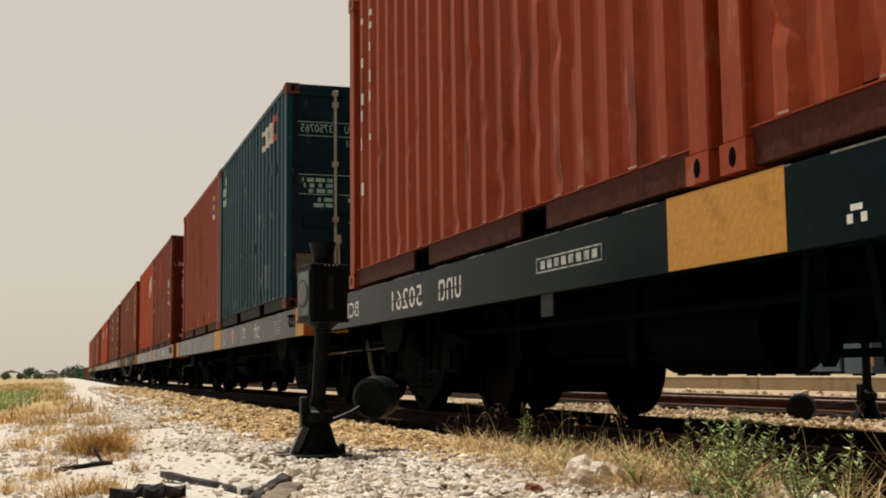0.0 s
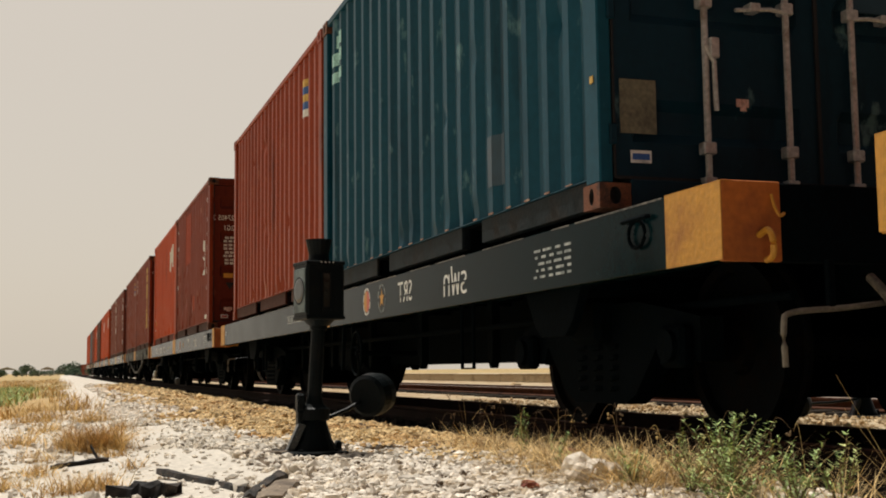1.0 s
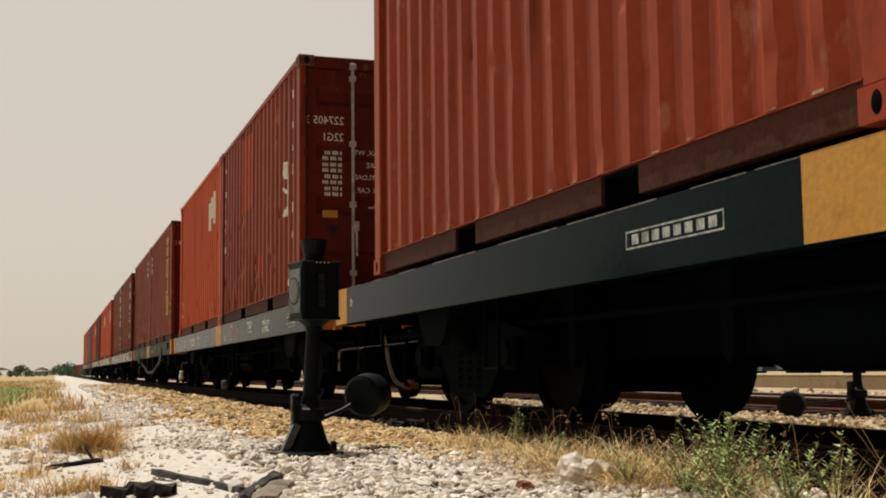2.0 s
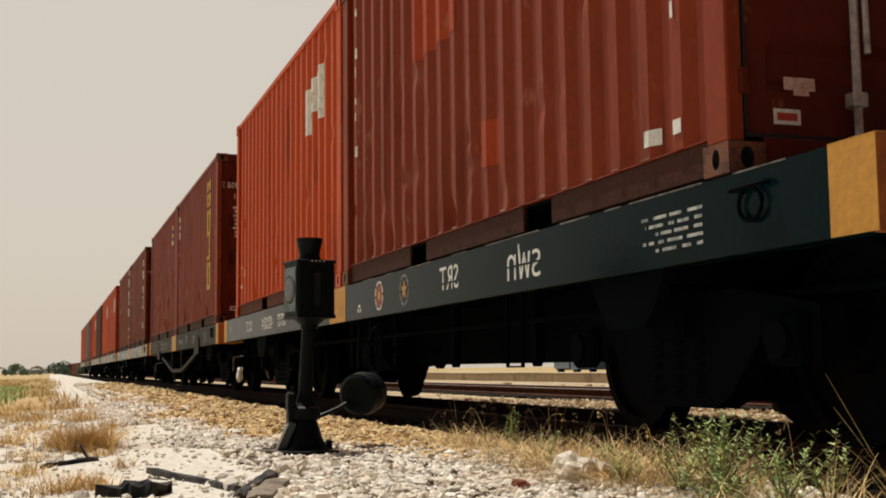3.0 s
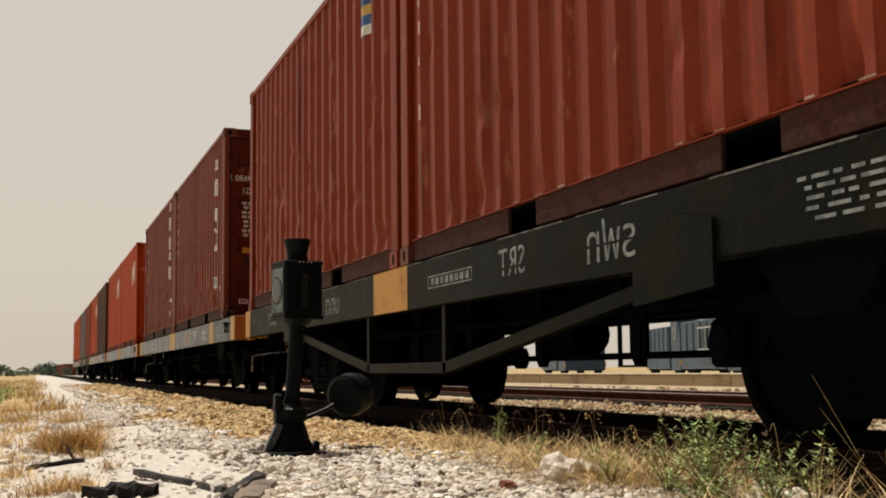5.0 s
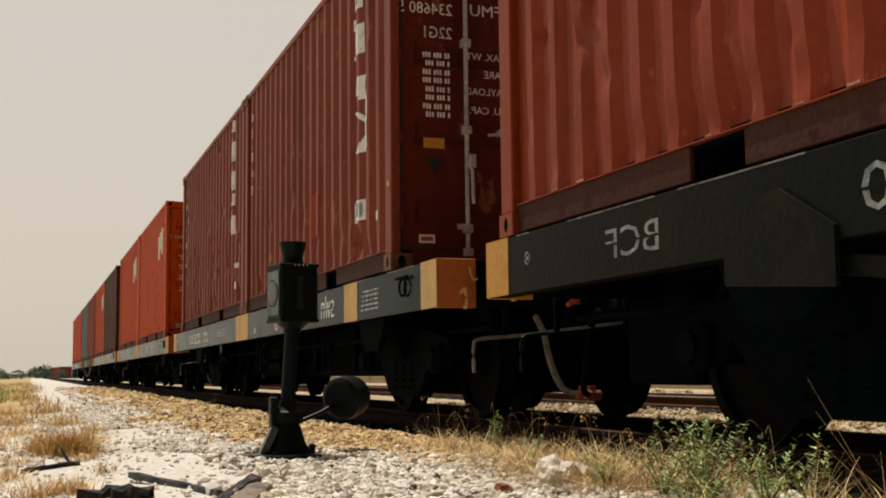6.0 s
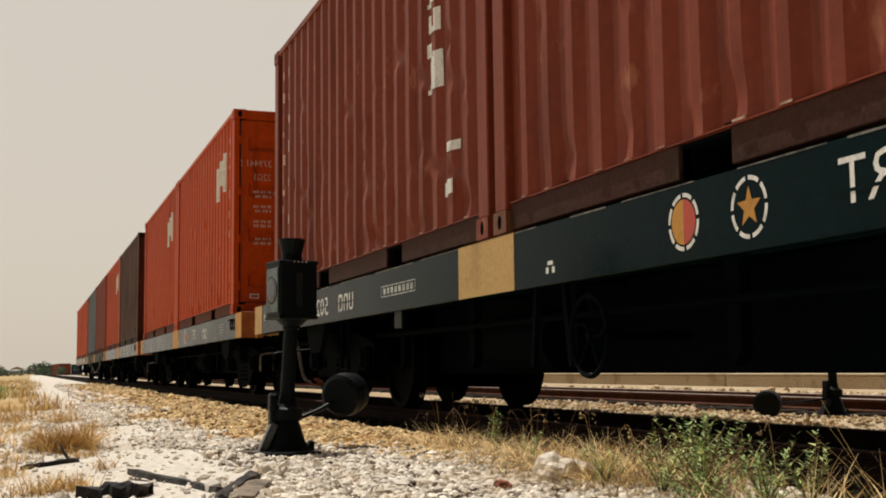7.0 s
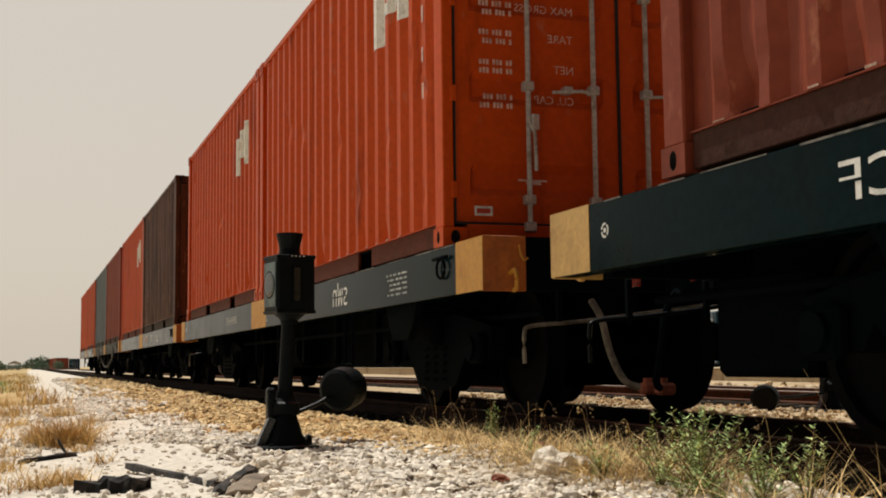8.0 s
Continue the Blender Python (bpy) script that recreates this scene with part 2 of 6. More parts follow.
CONCRETE = material("stained_concrete", (0.45, 0.37, 0.25), 0.9, spots=(0.20, 0.15, 0.09), spot_size=0.9, spot_cover=0.40, grain=22, vary=0.2, bump=0.4)
BRICK = material("broken_red_brick", (0.26, 0.07, 0.04), 0.9, grain=40, vary=0.25)
TREE = material("far_foliage", (0.095, 0.15, 0.09), 0.9, spots=(0.06, 0.11, 0.07), spot_size=0.6, grain=2, vary=0.3, bump=0, random_tone=0.35, island=True)
BARK = material("tree_bark", (0.10, 0.07, 0.05), 0.9, grain=12)
BAG = material("white_plastic_bag", (0.75, 0.74, 0.70), 0.45, spots=(0.6, 0.58, 0.52), spot_size=8, grain=20, vary=0.08)
TARP = material("blue_body_paint", (0.012, 0.045, 0.070), 0.4, grain=12, vary=0.15)
SHED = material("pale_sheet_roof", (0.45, 0.42, 0.38), 0.6, grain=3, vary=0.15)


# ---------------------------------------------------------------- mesh helpers
def part(name, bm, mat, parent=None, label="", smooth=False):
    me = bpy.data.meshes.new(name)
    bm.normal_update()
    bm.to_mesh(me)
    bm.free()
    for m in mat if isinstance(mat, (list, tuple)) else [mat]:
        me.materials.append(m)
    if smooth:
        me.polygons.foreach_set("use_smooth", [True] * len(me.polygons))
    ob = new(name, me)
    ob.parent = parent
    return tagged(ob, label)


def raw(name, verts, faces, mat, parent=None, label=""):
    me = bpy.data.meshes.new(name)
    me.from_pydata([tuple(map(float, p)) for p in verts], [], [tuple(map(int, q)) for q in faces])
    me.materials.append(mat)
    ob = new(name, me)
    ob.parent = parent
    return tagged(ob, label)


def box(bm, x0, x1, y0, y1, z0, z1, bevel=0.0, m=None):
    made = bmesh.ops.create_cube(bm, size=1, matrix=Matrix.Translation(((x0 + x1) / 2, (y0 + y1) / 2, (z0 + z1) / 2)) @ Matrix.Diagonal((abs(x1 - x0), abs(y1 - y0), abs(z1 - z0), 1)))
    vs = made["verts"]
    if bevel:
        es = list({e for q in vs for e in q.link_edges})
        r = bmesh.ops.bevel(bm, geom=es, offset=bevel, segments=1, affect="EDGES")
        vs = list({q for q in r["verts"]} | {q for q in vs if q.is_valid})
    if m is not None:
        bmesh.ops.transform(bm, matrix=m, verts=vs)
    return vs


def cyl(bm, a, b, r, r2=None, seg=12, caps=True):
    a, b = Vector(a), Vector(b)
    d = b - a
    m = Matrix.Translation((a + b) / 2) @ d.to_track_quat("Z", "Y").to_matrix().to_4x4()
    return bmesh.ops.create_cone(bm, cap_ends=caps, segments=seg, radius1=r, radius2=r if r2 is None else r2, depth=d.length, matrix=m)["verts"]


def tube(bm, pts, r, seg=8, r_end=None):
    """A round bar bent along pts."""
    pts = [Vector(p) for p in pts]
    rings = []
    for i, p in enumerate(pts):
        d = (pts[min(i + 1, len(pts) - 1)] - pts[max(i - 1, 0)]).normalized()
        q = d.to_track_quat("Z", "Y").to_matrix()
        rr = r if r_end is None else r + (r_end - r) * i / (len(pts) - 1)
        rings.append([bm.verts.new(p + q @ Vector((rr * math.cos(2 * math.pi * k / seg), rr * math.sin(2 * math.pi * k / seg), 0))) for k in range(seg)])
    for a, b in zip(rings, rings[1:]):
        for k in range(seg):
            bm.faces.new((a[k], a[(k + 1) % seg], b[(k + 1) % seg], b[k]))
    bm.faces.new(rings[0][::-1])
    bm.faces.new(rings[-1])


def lathe(bm, prof, n=18):
    """A turned shape from (radius, height) pairs."""
    rings = [[bm.verts.new((q * math.cos(2 * math.pi * k / n), q * math.sin(2 * math.pi * k / n), z)) for k in range(n)] for q, z in prof]
    for a, b in zip(rings, rings[1:]):
        for k in range(n):
            bm.faces.new((a[k], a[(k + 1) % n], b[(k + 1) % n], b[k]))
    bm.faces.new(rings[0][::-1])
    bm.faces.new(rings[-1])


def arc(pts, n=5):
    """Points along a smooth curve through pts."""
    pts = [Vector(p) for p in pts]
    out = []
    for i in range(len(pts) - 1):
        p0, p1, p2, p3 = pts[max(i - 1, 0)], pts[i], pts[i + 1], pts[min(i + 2, len(pts) - 1)]
        for k in range(n):
            t = k / n
            out.append(0.5 * (2 * p1 + (p2 - p0) * t + (2 * p0 - 5 * p1 + 4 * p2 - p3) * t * t + (3 * p1 - p0 - 3 * p2 + p3) * t ** 3))
    return out + [pts[-1]]


def prism(bm, poly, depth, m):
    """A flat outline (x, y) given a thickness, set by m."""
    lo = [bm.verts.new(m @ Vector((x, y, 0))) for x, y in poly]
    hi = [bm.verts.new(m @ Vector((x, y, depth))) for x, y in poly]
    n = len(poly)
    bm.faces.new(lo[::-1])
    bm.faces.new(hi)
    for i in range(n):
        bm.faces.new((lo[i], lo[(i + 1) % n], hi[(i + 1) % n], hi[i]))


# Reading frames: the side that faces -x and the end that faces -y; lettering runs away to the left there, reversed.
ON_SIDE = Matrix(((0, 0, 1, 0), (1, 0, 0, 0), (0, 1, 0, 0), (0, 0, 0, 1)))
ON_END = Matrix(((-1, 0, 0, 0), (0, 0, 1, 0), (0, 1, 0, 0), (0, 0, 0, 1)))


def lettering(words, height, at, frame_m, mat, parent, width=None):
    cu = bpy.data.curves.new("lettering", "FONT")
    cu.body, cu.size, cu.extrude, cu.resolution_u = words, 1.0, 0.0, 2
    ob = bpy.data.objects.new("lettering", cu)
    me = bpy.data.meshes.new_from_object(ob)
    bpy.data.objects.remove(ob)
    co = np.empty(len(me.vertices) * 3)
    me.vertices.foreach_get("co", co)
    co = co.reshape(-1, 3)
    if len(co) == 0:
        return None
    lo, hi = co.min(0), co.max(0)
    sy = height / max(hi[1] - lo[1], 1e-6)
    sx = sy if width is None else width / max(hi[0] - lo[0], 1e-6)
    m = Matrix.Translation(at) @ frame_m
    out = []
    for p in co:
        out.extend(m @ Vector(((p[0] - lo[0]) * sx, (p[1] - lo[1]) * sy, 0)))
    me.vertices.foreach_set("co", out)
    me.materials.clear()
    me.materials.append(mat)
    o2 = new("lettering", me)
    o2.parent = parent
    return o2


def bars(rects, at, frame_m, mat, parent, name="lettering"):
    """Plain bars (x0, y0, x1, y1) for writing too small to read."""
    bm = bmesh.new()
    m = Matrix.Translation(at) @ frame_m
    for k, (x0, y0, x1, y1) in enumerate(rects):
        prism(bm, ((x0, y0), (x1, y0), (x1, y1), (x0, y1)), 0.0003, m @ Matrix.Translation((0, 0, -0.00012 * (k % 12))))
    return tagged(part(name, bm, mat, parent), kind="stuff" if len(rects) > 3 else "")


def text_rows(rng, rows, width, height, gap=0.45):
    """Bars like lines of small print."""
    out, h = [], height / rows
    for i in range(rows):
        x, end = 0.0, width * rng.uniform(0.7, 1.0)
        while x < end:
            w = rng.uniform(0.04, 0.12)
            out.append((x, height - (i + 1) * h, min(x + w, end), height - (i + 1) * h + h * (1 - gap)))
            x += w + rng.uniform(0.02, 0.05)
    return out


# ---------------------------------------------------------------- ground, tracks, distance
def ground_z(x, y):
    """Height of the ground: ballast shoulder beside the track, falling gently to the field."""
    z = -0.11
    if x < 1.2:
        z -= 0.10 * min((1.2 - x) / 2.2, 1) + 0.012 * min(max(-1 - x, 0), 30)
    if 2.45 < x < 4.75:
        z -= 0.05
    if x > 5.2:
        z -= 0.08 * min((x - 5.2) / 3, 1)
    near = max(0.0, 1 - abs(y) / 60)
    z -= 0.035 * math.exp(-((x - 1.33) ** 2 + (y - 6.45) ** 2) / 0.08)      # trodden hollow round the switch stand
    return z + 0.03 * near * noise.noise(Vector((x * 1.1, y * 1.1, 0))) + 0.012 * near * noise.noise(Vector((x * 4, y * 4, 5)))


def build_ground():
    xs = sorted({*np.round(np.arange(-3, 6, 0.2), 2), *np.round(np.arange(6, 20, 1.0), 2), -2500, -900, -350, -150, -70, -35, -18, -10, -6, -4, 24, 32, 50, 90, 200, 600, 2500})
    ys = sorted({*np.round(np.arange(-2, 20, 0.25), 2), *np.round(np.arange(20, 60, 2.0), 2), -2500, -600, -150, -50, -15, -6, 75, 100, 140, 200, 300, 500, 900, 1800, 4500})
    vs = [(x, y, ground_z(x, y)) for y in ys for x in xs]
    n = len(xs)
    fs = [(j * n + i, j * n + i + 1, (j + 1) * n + i + 1, (j + 1) * n + i) for j in range(len(ys) - 1) for i in range(n - 1)]
    ob = raw("ground", vs, fs, GROUND)
    ob.data.materials.append(FIELD)
    ob.data.materials.append(BED_SHADED)
    ob.data.materials.append(SILT)
    ob.data.materials.append(GAP_SHADE)
    idx = []
    for j in range(len(ys) - 1):
        for i in range(n - 1):
            x, y = (xs[i] + xs[i + 1]) / 2, (ys[j] + ys[j + 1]) / 2
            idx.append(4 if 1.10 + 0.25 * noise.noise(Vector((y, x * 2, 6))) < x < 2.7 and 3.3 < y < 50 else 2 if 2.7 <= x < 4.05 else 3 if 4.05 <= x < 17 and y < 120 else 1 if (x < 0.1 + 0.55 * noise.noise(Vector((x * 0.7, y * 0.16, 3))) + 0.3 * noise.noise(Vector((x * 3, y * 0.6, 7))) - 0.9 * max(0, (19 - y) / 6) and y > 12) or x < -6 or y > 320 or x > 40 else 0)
    ob.data.polygons.foreach_set("material_index", idx)
    return tagged(ob, "pale sandy ballast ground running into a dry field", "ground", kind="structure")


def rail_mesh(y0, y1):
    prof = ((-0.055, -0.125), (0.055, -0.125), (0.055, -0.115), (0.010, -0.098), (0.009, -0.035), (0.032, -0.026), (0.032, -0.004), (0.026, 0), (-0.026, 0), (-0.032, -0.004), (-0.032, -0.026), (-0.009, -0.035), (-0.010, -0.098), (-0.055, -0.115))
    bm = bmesh.new()
    a = [bm.verts.new((x, y0, z)) for x, z in prof]
    b = [bm.verts.new((x, y1, z)) for x, z in prof]
    n = len(prof)
    for i in range(n):
        f = bm.faces.new((a[i], b[i], b[(i + 1) % n], a[(i + 1) % n]))
        f.material_index = 1 if i in (6, 7, 8) else 0
    bm.faces.new(a)
    bm.faces.new(b[::-1])
    bmesh.ops.recalc_face_normals(bm, faces=bm.faces)
    return bm


def build_track(name, cx, label, near_rows, web, head):
    track = tagged(new(name), label, "railway track", kind="structure")
    track.location = (cx, 0, 0)
    for dx in (-0.5, 0.5):
        r = part("rail", rail_mesh(-40, 420), [web, head], track)
        r.location.x = dx
    bm = bmesh.new()
    box(bm, -1.0, 1.0, -0.11, 0.11, -0.25, -0.127, 0.012)
    first = part("sleeper", bm, SLEEPER, track)
    rng = random.Random(int(cx * 10))
    rest = []
    for k in range(-12, 300):
        y = k * 0.62
        if 0 <= k < near_rows:
            o = first if k == 0 else new("sleeper", first.data)
            o.parent = track
            o.location, o.rotation_euler = (rng.uniform(-0.03, 0.03), y, rng.uniform(-0.008, 0.004)), (0, 0, rng.uniform(-0.02, 0.02))
        else:
            rest.append(y)
    bm = bmesh.new()
    for y in rest:
        box(bm, -1, 1, y - 0.11, y + 0.11, -0.25, -0.127)
    tagged(part("far_sleepers", bm, SLEEPER, track), kind="stuff")
    return track


ICO = bmesh.new()
bmesh.ops.create_icosphere(ICO, subdivisions=1, radius=1)
ICO_V = np.array([q.co[:] for q in ICO.verts])
ICO_F = np.array([[q.index for q in f.verts] for f in ICO.faces])
ICO.free()


def scatter_stones(name, mat, spots, label, rng):
    """Many crushed stones as one mesh; spots are (x, y, z, size)."""
    vs, fs = [], []
    for k, (x, y, z, s) in enumerate(spots):
        v = ICO_V * (1 + rng.uniform(-0.36, 0.36, (12, 1))) * (s * rng.uniform(0.65, 1.35, 3)) * (1, 1, 0.85)
        a, b = rng.uniform(0, 6.28), rng.uniform(-0.5, 0.5)
        ca, sa, cb, sb = math.cos(a), math.sin(a), math.cos(b), math.sin(b)
        v = v @ np.array(((ca, sa, 0), (-sa, ca, 0), (0, 0, 1))) @ np.array(((1, 0, 0), (0, cb, sb), (0, -sb, cb)))
        vs.append(v + (x, y, z))
        fs.append(ICO_F + 12 * k)
    ob = raw(name, np.concatenate(vs), np.concatenate(fs), mat)
    return tagged(ob, label, "gravel", kind="stuff")


def build_ballast():
    rng = np.random.default_rng(5)
    spots = []

    def honey(x, y):
        """Share of iron-stained stones: most beside the track, farther off."""
        edge = 1.55 if y < 7.2 else 1.55 - 0.42 * min((y - 7.2) / 2.5, 1)
        return 0.5 + 1.9 * (x - edge) + 0.9 * noise.noise(Vector((x * 1.6, y * 0.7, 2))) - 0.9 * max(0.0, 6.4 - y)

    def lay(count, x0, x1, y0, y1, s0, s1, power=1.0, sort=None):
        for _ in range(count):
            y = y0 + (y1 - y0) * rng.random() ** power
            x = rng.uniform(x0, x1)
            if x < 0.9 and noise.noise(Vector((x * 0.9, y * 0.45, 9))) > 0.02 + 0.3 * rng.random():
                continue
            if 1.13 < x < 1.56 and 6.26 < y < 6.74 or (0.95 < x < 1.5 and 5.7 < y <= 6.26 and rng.random() < 0.6):
                continue
            if x < 1.05 and 4.9 < y < 6.4 and rng.random() < 0.85:
                continue
            s = rng.uniform(s0, s1) * (1.5 if rng.random() < 0.05 else 1)
            heap = spots if sort is None else sort if honey(x, y) < rng.random() else spots
            heap.append((x, y, ground_z(x, y) + s * rng.uniform(0.0, 0.6), s))
    white = []
    lay(26000, 0.7, 2.7, 3.0, 9, 0.007, 0.0215, 1.0, white)
    lay(13000, 0.5, 2.7, 9, 18, 0.012, 0.029, 1.0, white)
    lay(1300, -0.5, 0.8, 4, 16, 0.008, 0.022, 1.0, white)
    lay(6000, 0.8, 2.7, 18, 45, 0.022, 0.050, 1.3, white)
    scatter_stones("ballast_stones", STONE, spots, "honey-brown stained crushed ballast beside the track", rng)
    for _ in range(1500):
        x, y = rng.uniform(-0.5, 1.2), 4.0 + 8 * rng.random() ** 1.5
        q = rng.uniform(0.004, 0.016)
        white.append((x, y, ground_z(x, y) + q * 0.1, q))
    # Dark chips stand in for shade in the gaps between stones.
    spots = []
    lay(4200, 0.75, 2.6, 3.2, 10, 0.006, 0.017)
    lay(1800, 0.7, 2.6, 10, 20, 0.010, 0.022)
    scatter_stones("dark_ballast_chips", GAP_SHADE, spots, "dark brown chips painting shaded gaps among the pale ballast", rng)
    scatter_stones("chalk_stones", CHALK, white, "pale crushed limestone ballast strewn along the track", rng)
    spots = []
    lay(3000, 4.2, 7.6, 5, 16, 0.012, 0.032)
    lay(1200, 8.7, 13, 8, 26, 0.04, 0.08)
    scatter_stones("siding_gravel", SILT, spots, "brownish sandy gravel between the two tracks", rng)
    # Stones between the rails carry the same painted shade.
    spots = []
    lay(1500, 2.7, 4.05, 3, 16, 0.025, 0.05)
    scatter_stones("oily_ballast", BED_SHADED, spots, "ballast stones between the rails, coloured dark for shade", rng)


def lump(name, mat, size, at, seed, label, category, turn=0.0, squash=0.6):
    bm = bmesh.new()
    bmesh.ops.create_icosphere(bm, subdivisions=3, radius=1)
    for q in bm.verts:
        n = q.co.normalized()
        # flat broken faces
        k = 1 + 0.35 * noise.cell(n * 1.6 + Vector((seed, 0, 0))) * 0.4 + 0.22 * noise.noise(n * 2.2 + Vector((0, seed, 0)))
        q.co = Vector((n.x * size[0], n.y * size[1], n.z * size[2])) * k
    ob = part(name, bm, mat)
    ob.location, ob.rotation_euler = at, (0.1, 0.05, turn)
    return tagged(ob, label, category)


def timber(name, mat, a, b, w, h, label, seed, jag=0.03):
    """A split or broken length of timber lying from a to b."""
    rng = random.Random(seed)
    a, b = Vector(a), Vector(b)
    d = b - a
    bm = bmesh.new()
    n = 9
    rings = []
    for i in range(n + 1):
        t = i / n
        k = 1 - (0.35 * rng.random() if i in (0, n) else 0)
        ring = []
        for sx, sz in ((-1, 0), (-0.8, 1), (0.1, 1.1), (0.9, 0.9), (1, 0)):
            ring.append(bm.verts.new((t * d.length + (rng.uniform(-jag, jag) * 2 if i in (0, n) else 0), sx * w / 2 * k + rng.uniform(-jag, jag) * 0.5, sz * h * k + rng.uniform(-jag, jag) * 0.5)))
        rings.append(ring)
    for p, q in zip(rings, rings[1:]):
        for k in range(5):
            bm.faces.new((p[k], p[(k + 1) % 5], q[(k + 1) % 5], q[k]))
    bm.faces.new(rings[0][::-1])
    bm.faces.new(rings[-1])
    ob = part(name, bm, mat)
    ob.matrix_basis = Matrix.Translation(a) @ d.to_track_quat("X", "Z").to_matrix().to_4x4()
    return tagged(ob, label, "timber")


def blade(vs, fs, x, y, z, h, lean, turn, w, droop=0.5, n=4):
    """One grass blade: a bent tapering strip."""
    dx, dy = math.cos(turn), math.sin(turn)
    px, py = -dy, dx
    k0 = len(vs)
    for i in range(n + 1):
        t = i / n
        out = lean * h * (t + droop * t * t)
        up = h * (t - 0.35 * droop * lean * t * t)
        ww = w * (1 - 0.9 * t)
        for s in (-1, 1):
            vs.append((x + dx * out + px * ww * s, y + dy * out + py * ww * s, z + up))
    for i in range(n):
        fs.append((k0 + 2 * i, k0 + 2 * i + 1, k0 + 2 * i + 3, k0 + 2 * i + 2))


def build_grass():
    rng = random.Random(3)
    vs, fs = [], []
    for _ in range(9000):
        t = rng.random()
        y = 2.7 + 4.2 * t ** 1.2
        x = 2.10 + 0.075 * (y - 3.4) + rng.gauss(0, 0.14)
        if (y > 5.2 and rng.random() < 0.5) or (y < 3.55 and rng.random() < 0.75):
            continue
        if noise.noise(Vector((x * 3.2, y * 2.2, 1))) < -0.25 + 0.25 * (rng.random() - 0.5):
            continue
        if x > 2.6 or x < 1.75:
            continue
        h = rng.uniform(0.04, 0.23) * (1.1 if y < 4.6 else 0.8)
        blade(vs, fs, x, y, ground_z(x, y) - 0.01, h, rng.uniform(0.3, 1.9), rng.uniform(0, 6.28), rng.uniform(0.0014, 0.0036), rng.uniform(0.2, 1.6))
    tagged(raw("trackside_dry_grass", vs, fs, STRAW), "tangled dry straw-coloured grass beside the track", "dry grass", kind="stuff")
    # tufts on the sandy verge
    tufts = ((0.24, 8.05, 0.14, 1100), (0.10, 8.3, 0.11, 420), (0.36, 8.5, 0.09, 240), (0.3, 12.2, 0.14, 260), (-0.1, 13.5, 0.18, 260), (-0.1, 11.0, 0.14, 140), (-0.25, 9.0, 0.13, 160), (-0.10, 6.33, 0.09, 150), (0.16, 5.29, 0.09, 260), (0.05, 5.1, 0.10, 180), (0.30, 7.3, 0.08, 120), (-0.12, 7.2, 0.12, 120),
             (0.18, 16.6, 0.20, 520), (-0.3, 17.5, 0.15, 220), (0.5, 10.2, 0.09, 80), (-0.22, 5.7, 0.10, 140), (-0.35, 13.5, 0.2, 160), (0.36, 6.3, 0.06, 70))
    vs, fs = [], []
    for cx, cy, r, n in tufts:
        for _ in range(n):
            x, y = cx + rng.gauss(0, r * 0.6), cy + rng.gauss(0, r)
            blade(vs, fs, x, y, ground_z(x, y) - 0.01, rng.uniform(0.05, 0.21) * (0.6 + r * 3.6) * (0.6 if cy < 7.8 else 1.0), rng.uniform(0.2, 1.3), rng.uniform(0, 6.28), rng.uniform(0.0018, 0.004), rng.uniform(0.2, 1.2))
    for _ in range(10500):
        y = 13 + 82 * rng.random() ** 1.5
        x = rng.uniform(-0.06 * y - 1.5, 0.15 + rng.gauss(0, 0.3))
        if noise.noise(Vector((x * 0.9, y * 0.22, 4))) < (0.28 if y < 20 else -0.12) + 0.2 * (rng.random() - 0.5):
            continue
        blade(vs, fs, x, y, ground_z(x, y) - 0.01, rng.uniform(0.06, 0.24), rng.uniform(0.1, 0.9), rng.uniform(0, 6.28), rng.uniform(0.005, 0.016), rng.uniform(0.2, 0.9), 2)
    green_v, green_f = [], []
    for _ in range(2600):
        x, y = rng.gauss(-1.25, 0.28), rng.uniform(20, 40)
        blade(green_v, green_f, x, y, ground_z(x, y) - 0.01, rng.uniform(0.08, 0.24), rng.uniform(0.2, 1.0), rng.uniform(0, 6.28), rng.uniform(0.008, 0.02), rng.uniform(0.2, 0.9), 2)
    tagged(raw("verge_green_grass", green_v, green_f, LEAF), "patch of green grass among the dry verge", "grass", kind="stuff")
    tagged(raw("verge_dry_grass", vs, fs, VERGE), "dry yellow grass tufts on the sandy verge", "dry grass", kind="stuff")


